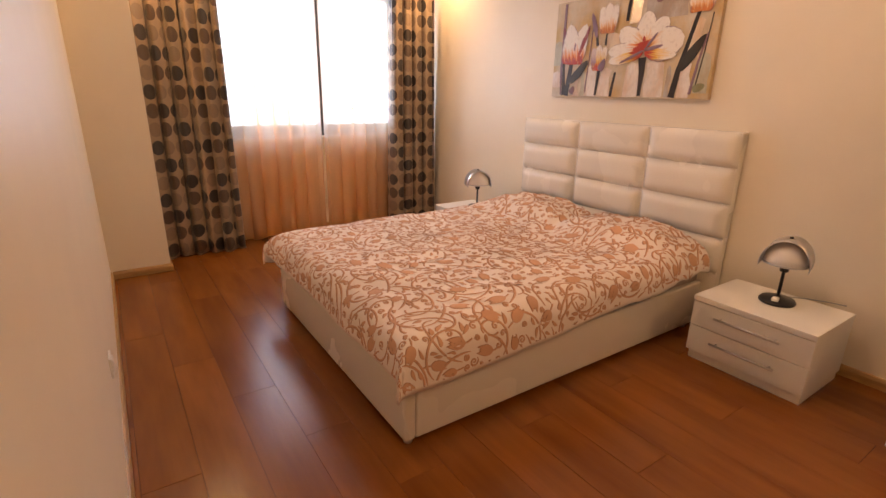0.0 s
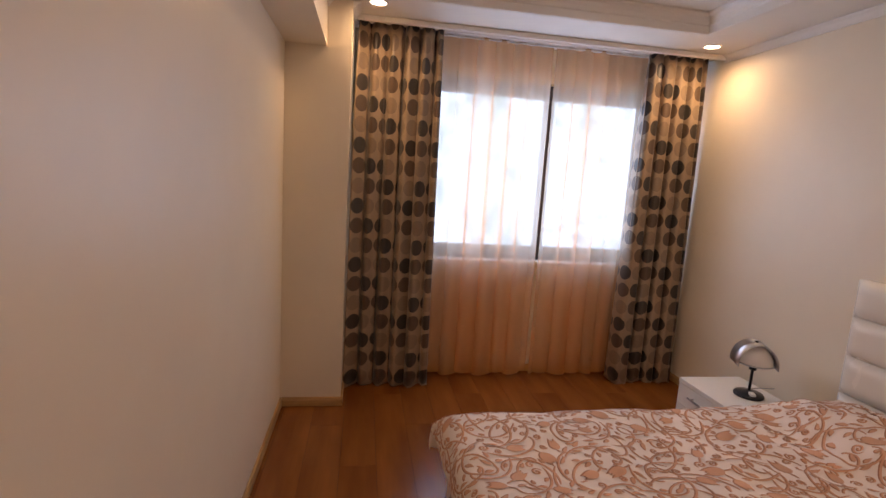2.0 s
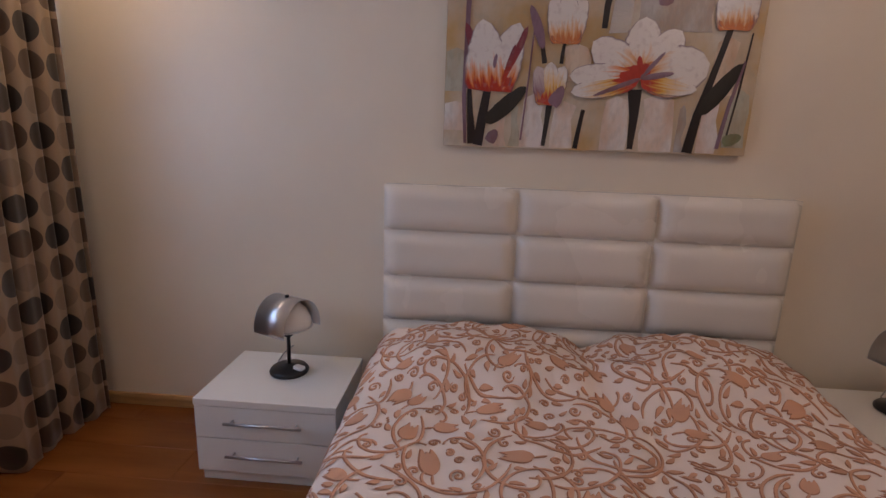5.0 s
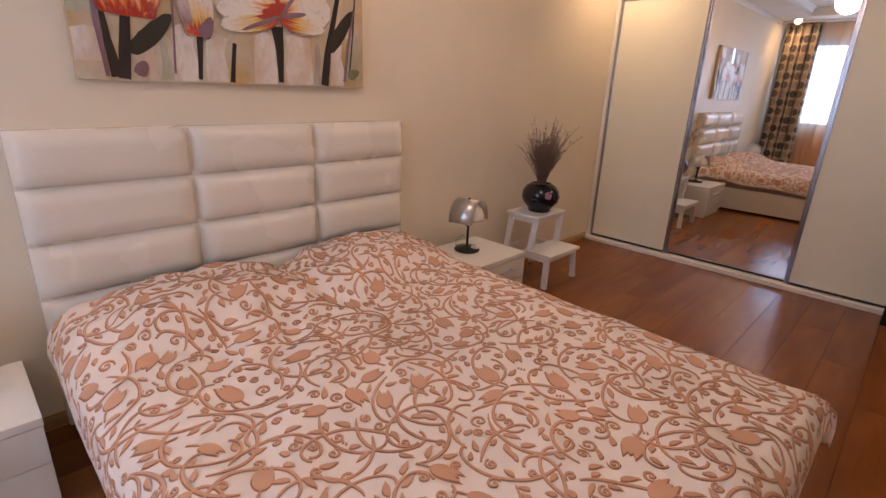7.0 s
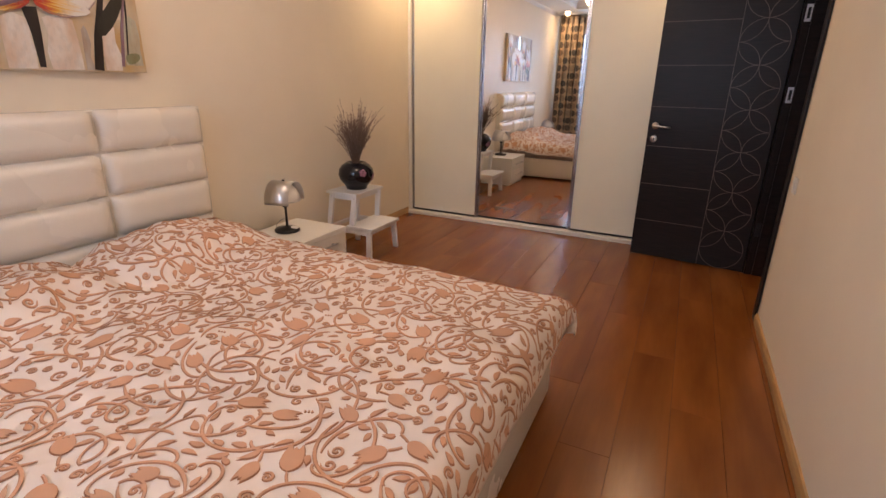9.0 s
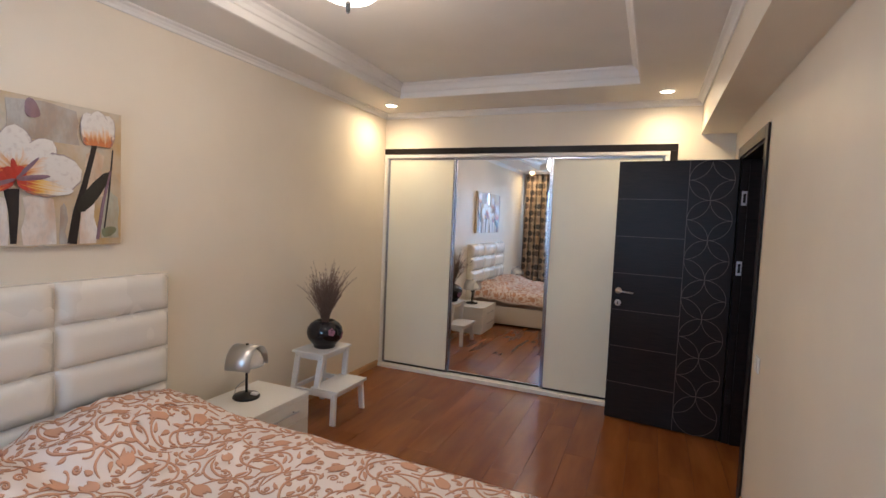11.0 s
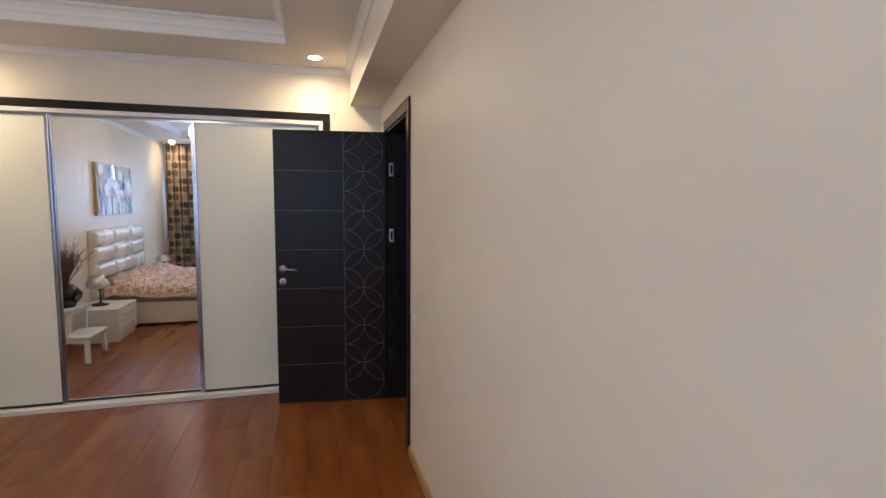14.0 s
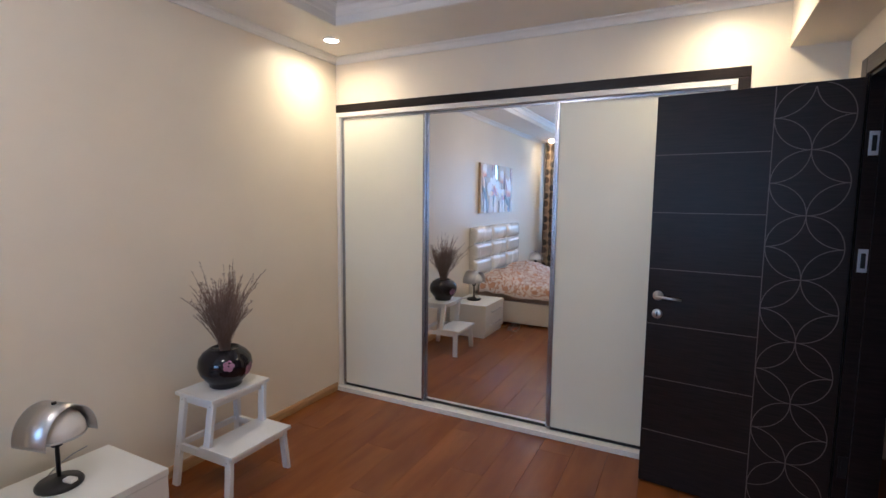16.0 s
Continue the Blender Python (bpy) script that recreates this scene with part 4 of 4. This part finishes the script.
part("finial", lathe([(0.012, -0.208), (0.014, -0.22), (0.008, -0.235), (0.010, -0.25), (0.0, -0.262)], 14), M_BLACK, cl, "", True)
lamp = bpy.data.lights.new("bowl_light", "POINT")
lamp.energy, lamp.color, lamp.shadow_soft_size = LAMP_POWER, (1.0, 0.84, 0.66), 0.12
new("bowl_light", lamp).location = (LX, LY, 2.33)

# ---- light switch ----
def switch(y, z, label):
    sw = thing("light_switch", (XL + 0.001, y, z), label=label, category="switch")
    part("plate", box(0.0, 0.009, -0.041, 0.041, -0.041, 0.041, bevel=0.003), M_WHITE, sw)
    part("rocker", box(0.0092, 0.014, -0.026, 0.026, -0.026, 0.026, bevel=0.002), M_WHITE, sw)


switch(1.085, 0.84, "white plastic light switch beside the doorway")
switch(2.84, 0.335, "white plastic socket low on the wall")

# ---- picture ----
PY0, PY1, PZ0, PZ1 = 2.377, 3.593, 1.325, 1.965
PW, PH = PY1 - PY0, PZ1 - PZ0
pic = thing("painting", (XR - 0.003, PY1, PZ0), -90, "canvas painting of white tulips with orange hearts above the bed", "painting")


def paint(name, col, rough=0.35, vary=0.22, metal=0.0):
    m, n, l, b = node_mat("paint_" + name)
    v = coords(n, l, (1, 1, 0.45))
    g, k = noise_tex(n, l, v, 13, 5), noise_tex(n, l, v, 70, 4)
    warm = tuple(c * f for c, f in zip(col, (0.86, 0.68, 0.55)))
    c = mixed(n, l, ramp(n, l, g, 0.40, 0.66), col, warm)
    c = mixed(n, l, math_node(n, l, "MULTIPLY", ramp(n, l, k, 0.48, 0.62), vary), c, tuple(q * 0.55 for q in col))
    l.new(c, b.inputs["Base Color"])
    b.inputs["Roughness"].default_value, b.inputs["Metallic"].default_value = rough, metal
    bumped(n, l, b, k, 0.5, 0.003)
    return m


def canvas_ground():
    m, n, l, b = node_mat("paint_ground")
    v = coords(n, l, (1, 1, 0.8))
    g, k = noise_tex(n, l, v, 4.2, 5), noise_tex(n, l, v, 26, 4)
    c = mixed(n, l, ramp(n, l, g, 0.38, 0.60), (0.55, 0.36, 0.16), (0.62, 0.55, 0.44))
    c = mixed(n, l, math_node(n, l, "MULTIPLY", ramp(n, l, k, 0.5, 0.7), 0.35), c, (0.40, 0.36, 0.27))
    l.new(c, b.inputs["Base Color"])
    b.inputs["Roughness"].default_value = 0.4
    bumped(n, l, b, k, 0.4)
    return m


P_WHITE, P_CREAM = paint("white", (0.78, 0.73, 0.68)), paint("cream", (0.72, 0.60, 0.46))
P_RED, P_PURPLE = paint("red", (0.50, 0.045, 0.025)), paint("purple", (0.27, 0.17, 0.22))
P_SAGE, P_LEAF = paint("sage", (0.50, 0.50, 0.40)), paint("leaf", (0.035, 0.032, 0.026))
P_DARK, P_GREY, P_GREEN = paint("dark_stem", (0.028, 0.022, 0.022)), paint("grey", (0.48, 0.46, 0.43)), paint("green", (0.24, 0.27, 0.16))
P_FOIL = plain("paint_silver", (0.80, 0.82, 0.85), 0.16, 0.9, 0.10, 40, 0.3)

# local: x runs to the door end, y out of the wall is -y, z up
part("canvas", box(0, PW, -0.034, -0.001, 0, PH, bevel=0.003), canvas_ground(), pic)
layer = [0.0]


def dab(name, pts, material):
    """A flat stroke of thick paint from an outline in canvas fractions (u across, w up)."""
    layer[0] += 0.00012
    y = -0.0352 - layer[0]
    bm = bmesh.new()
    vs = [bm.verts.new((u * PW, y, w * PH)) for u, w in pts]
    f = bm.faces.new(vs)
    ext = bmesh.ops.extrude_face_region(bm, geom=[f])["geom"]
    for q in ext:
        if isinstance(q, bmesh.types.BMVert):
            q.co.y = -0.0345
    part(name, bm, material, pic)


prng = random.Random(4)


def stroke(path, w0, w1, material, name="stroke"):
    left, right = [], []
    for i, (u, w) in enumerate(path):
        (ua, wa), (ub, wb) = path[max(i - 1, 0)], path[min(i + 1, len(path) - 1)]
        dx, dz = (ub - ua) * PW, (wb - wa) * PH
        d = math.hypot(dx, dz) or 1
        h = 0.5 * (w0 + (w1 - w0) * i / (len(path) - 1)) * (1 + prng.uniform(-0.12, 0.12))
        left.append((u - dz / d * h / PW, w + dx / d * h / PH))
        right.append((u + dz / d * h / PW, w - dx / d * h / PH))
    dab(name, left + right[::-1], material)


def petal_paint(name, core, mid, body, reach, edge=(0.20, 0.12, 0.15)):
    """Streaky brushwork from a hot core at the petal's base to its pale body, with a thin dark rim."""
    m, n, l, b = node_mat("paint_" + name)
    tc, sep = n.new("ShaderNodeTexCoord"), n.new("ShaderNodeSeparateXYZ")
    l.new(tc.outputs["UV"], sep.inputs[0])
    streak = noise_tex(n, l, coords(n, l, (7.0, 1.1, 1), "UV"), 1.6, 4)
    fine = noise_tex(n, l, coords(n, l, (1, 1, 1)), 45, 4)
    s = math_node(n, l, "ADD", sep.outputs[1], math_node(n, l, "MULTIPLY", math_node(n, l, "SUBTRACT", streak, 0.5), 0.9))
    c = mixed(n, l, ramp(n, l, s, reach * 0.35, reach * 0.75), core, mid)
    c = mixed(n, l, ramp(n, l, s, reach * 0.7, reach * 1.5), c, body)
    c = mixed(n, l, math_node(n, l, "MULTIPLY", ramp(n, l, fine, 0.52, 0.68), 0.28), c, (0.42, 0.33, 0.30))
    rim = math_node(n, l, "ABSOLUTE", math_node(n, l, "SUBTRACT", sep.outputs[0], 0.5))
    rim = math_node(n, l, "ADD", rim, math_node(n, l, "MULTIPLY", fine, 0.07))
    c = mixed(n, l, math_node(n, l, "MULTIPLY", ramp(n, l, rim, 0.475, 0.525), 0.8), c, edge)
    l.new(c, b.inputs["Base Color"])
    b.inputs["Roughness"].default_value = 0.32
    bumped(n, l, b, fine, 0.5, 0.003)
    return m


PALE = (0.80, 0.755, 0.70)
P_HOT = petal_paint("hot_petal", (0.50, 0.035, 0.015), (0.78, 0.24, 0.05), PALE, 0.30)
P_PEACH = petal_paint("peach_petal", (0.62, 0.20, 0.06), (0.76, 0.45, 0.22), PALE, 0.34)
P_GOLD = petal_paint("gold_petal", (0.55, 0.06, 0.03), (0.78, 0.46, 0.08), PALE, 0.55)
P_PLUM = petal_paint("plum_petal", (0.62, 0.26, 0.10), (0.30, 0.16, 0.20), (0.62, 0.52, 0.50), 0.50)
P_CRIMSON = petal_paint("crimson_petal", (0.52, 0.05, 0.02), (0.34, 0.035, 0.03), (0.24, 0.05, 0.07), 0.5, (0.10, 0.03, 0.04))


def painted_petal(u, w, ang, ln, wid, material, skew=0.0, blunt=0.6, name="petal"):
    """A slightly domed petal of thick paint; ang in degrees from straight up, towards the door end."""
    layer[0] += 0.00025
    bm = bmesh.new()
    uv = bm.loops.layers.uv.new("UVMap")
    a, rows, n_ = radians(ang), [], 14
    for i in range(n_ + 1):
        s = i / n_
        q = s ** blunt
        half = wid * 0.5 * max(0.0, 4 * q * (1 - q)) ** 0.5 + 0.0004
        row = []
        for k in (-1.0, -0.55, 0.0, 0.55, 1.0):
            x = k * half * (1 + prng.uniform(-0.05, 0.05) * abs(k)) + skew * ln * s * s
            z = ln * s
            y = -0.0352 - layer[0] - 0.0012 * (1 - k * k) * math.sin(math.pi * s)
            row.append((bm.verts.new((u * PW + x * math.cos(a) + z * math.sin(a), y, w * PH + z * math.cos(a) - x * math.sin(a))), ((k + 1) / 2, s)))
        rows.append(row)
    for ra, rb in zip(rows, rows[1:]):
        for k in range(4):
            quad = (ra[k], ra[k + 1], rb[k + 1], rb[k])
            f = bm.faces.new([v for v, _ in quad])
            for lp, (_, t_) in zip(f.loops, quad):
                lp[uv].uv = t_
    for v in bm.verts:
        v.co.x, v.co.z = min(max(v.co.x, 0.002), PW - 0.002), min(max(v.co.z, 0.002), PH - 0.002)
    part(name, bm, material, pic, "", True)


# washes of the ground: pale panels between the stems, ochre and sage at the margins
for u0, u1, w0, w1, mt in ((0.0, 0.075, 0.10, 0.28, P_WHITE), (0.0, 0.07, 0.34, 0.60, P_SAGE), (0.17, 0.215, 0.01, 0.20, P_WHITE), (0.22, 0.255, 0.01, 0.28, P_SAGE), (0.26, 0.335, 0.01, 0.34, P_WHITE), (0.36, 0.435, 0.01, 0.30, P_WHITE),
                           (0.525, 0.61, 0.01, 0.34, P_WHITE), (0.655, 0.76, 0.01, 0.36, P_WHITE), (0.77, 0.80, 0.01, 0.30, P_GREY), (0.84, 0.90, 0.01, 0.34, P_WHITE), (0.92, 0.99, 0.05, 0.40, P_SAGE), (0.86, 0.93, 0.36, 0.70, P_CREAM), (0.60, 0.84, 0.72, 0.985, P_GREY), (0.38, 0.47, 0.42, 0.64, P_CREAM)):
    pts = [(u0, w0), (u1, w0)] + [(u1 + prng.uniform(-0.012, 0.006), w0 + (w1 - w0) * f) for f in (0.3, 0.6, 0.9)] + [((u0 + u1) / 2, w1)] + [(max(0.002, u0 + prng.uniform(-0.006, 0.012)), w0 + (w1 - w0) * f) for f in (0.9, 0.6, 0.3)]
    dab("ground_wash", pts, mt)
dab("silver_bar", [(0.520, 0.70), (0.585, 0.71), (0.592, 0.99), (0.535, 0.99)], P_FOIL)
# stems and long leaves
for path, w0, w1 in (([(0.118, 0.01), (0.128, 0.16), (0.143, 0.36)], 0.040, 0.030), ([(0.100, 0.02), (0.088, 0.22), (0.080, 0.44)], 0.036, 0.014), ([(0.338, 0.02), (0.345, 0.16), (0.350, 0.28)], 0.016, 0.026),
                     ([(0.445, 0.01), (0.452, 0.12), (0.462, 0.25)], 0.018, 0.018), ([(0.626, 0.02), (0.628, 0.22), (0.622, 0.38)], 0.024, 0.052), ([(0.812, 0.01), (0.83, 0.24), (0.86, 0.46), (0.895, 0.74)], 0.042, 0.020),
                     ([(0.378, 0.52), (0.380, 0.58), (0.384, 0.65)], 0.016, 0.014), ([(0.505, 0.73), (0.508, 0.86), (0.520, 0.99)], 0.024, 0.028), ([(0.325, 0.52), (0.318, 0.58), (0.312, 0.64)], 0.022, 0.016), ([(0.93, 0.10), (0.95, 0.40), (0.965, 0.72)], 0.007, 0.005)):
    stroke(path, w0, w1, P_DARK, "stem")
painted_petal(0.140, 0.15, 50, 0.215, 0.062, P_LEAF, -0.05, 0.8, "leaf")
painted_petal(0.835, 0.24, 33, 0.245, 0.062, P_LEAF, 0.05, 0.8, "leaf")
painted_petal(0.315, 0.60, -14, 0.17, 0.036, P_PURPLE, -0.10, 0.9, "bud")
stroke([(0.075, 0.02), (0.066, 0.30), (0.070, 0.98)], 0.010, 0.022, P_PURPLE)
stroke([(0.262, 0.05), (0.275, 0.40), (0.285, 0.75)], 0.008, 0.005, P_PURPLE)
stroke([(0.905, 0.04), (0.925, 0.30), (0.955, 0.56)], 0.016, 0.008, P_PURPLE)
painted_petal(0.69, 0.86, -12, 0.085, 0.055, P_PURPLE, 0.0, 0.6, "smudge")
painted_petal(0.155, 0.03, 30, 0.060, 0.045, P_PURPLE, 0.0, 0.6, "smudge")
painted_petal(0.92, 0.08, 70, 0.075, 0.045, P_GREEN, 0.0, 0.7, "smudge")
# the large tulip with its red heart
painted_petal(0.150, 0.35, -24, 0.275, 0.045, P_CRIMSON, 0.02, 0.8)
painted_petal(0.160, 0.345, 17, 0.275, 0.155, P_HOT, 0.05, 0.45)
painted_petal(0.175, 0.36, 27, 0.260, 0.036, P_CRIMSON, -0.05, 0.8)
painted_petal(0.148, 0.340, -6, 0.275, 0.185, P_HOT, -0.03, 0.42)
painted_petal(0.160, 0.46, 2, 0.085, 0.022, P_PURPLE, 0.1, 0.8, "vein")
painted_petal(0.195, 0.40, 12, 0.150, 0.018, P_CRIMSON, 0.05, 0.9, "vein")
# the tulips behind
for u, w, h, wd, body in ((0.385, 0.635, 0.185, 0.110, P_PEACH), (0.905, 0.735, 0.165, 0.125, P_PEACH), (0.345, 0.270, 0.165, 0.090, P_GOLD)):
    painted_petal(u, w, 16, h * 0.97, wd, body, 0.06, 0.5)
    painted_petal(u, w, -16, h * 0.95, wd, P_PLUM if body is P_GOLD else body, -0.06, 0.5)
    painted_petal(u, w, 0, h, wd * 1.05, body, 0.0, 0.48)
painted_petal(0.352, 0.275, 38, 0.085, 0.060, P_PURPLE, -0.1, 0.5, "shade_stroke")
# the open blossom
HU, HW = 0.632, 0.445
for ang, ln, wd, mt, sk, bl in ((-2, 0.225, 0.165, P_PEACH, 0.03, 0.62), (38, 0.225, 0.140, P_PEACH, 0.0, 0.80), (-58, 0.235, 0.145, P_PEACH, 0.04, 0.85), (74, 0.265, 0.195, P_PEACH, 0.05, 0.85), (103, 0.225, 0.080, P_GOLD, -0.06, 0.7), (-88, 0.275, 0.105, P_HOT, -0.02, 0.85), (-106, 0.270, 0.085, P_GOLD, 0.06, 0.85)):
    painted_petal(HU, HW, ang, ln, wd, mt, sk, bl)
for ang, ln, wd, mt in ((-97, 0.135, 0.024, P_RED), (-84, 0.085, 0.045, P_RED), (-8, 0.085, 0.024, P_RED), (25, 0.060, 0.050, P_RED), (-40, 0.060, 0.045, P_RED), (80, 0.130, 0.022, P_PURPLE), (40, 0.130, 0.016, P_PURPLE), (-112, 0.19, 0.018, P_PURPLE)):
    painted_petal(HU, HW, ang, ln, wd, mt, 0.0, 0.8, "heart_stroke")

# ---- floor planks ----
floor = structure("floor", box(XL - T, XR + 0.01, -0.95, YW + 0.01, -0.05, -0.006), M_GAP, "glossy reddish-brown laminate floor in long planks", "floor")
PWID, PLEN, JOINT = 0.192, 1.285, 0.0012
me_cache = {}


def plank_mesh(w, ln):
    key = round(w, 3), round(ln, 3)
    if key not in me_cache:
        bm = box(0, w - JOINT, 0, ln - JOINT, -0.0058, 0.0, bevel=0.0007, segments=1)
        me = bpy.data.meshes.new("plank")
        bmesh.ops.recalc_face_normals(bm, faces=bm.faces)
        bm.to_mesh(me), bm.free()
        me.materials.append(M_FLOOR)
        me_cache[key] = me
    return me_cache[key]


rng = random.Random(2)
x, k = XL - T, 0
while x < XR:
    w = min(PWID, XR + 0.008 - x)
    y = -0.95 - (0.43 * k % 1.285)
    while y < YW:
        y0, y1 = max(y, -0.95), min(y + PLEN, YW)
        if y1 - y0 > 0.02:
            ob = new("plank", plank_mesh(w, y1 - y0))
            ob.location, ob.parent = (x, y0, 0), floor
        y += PLEN
    x += PWID
    k += 1
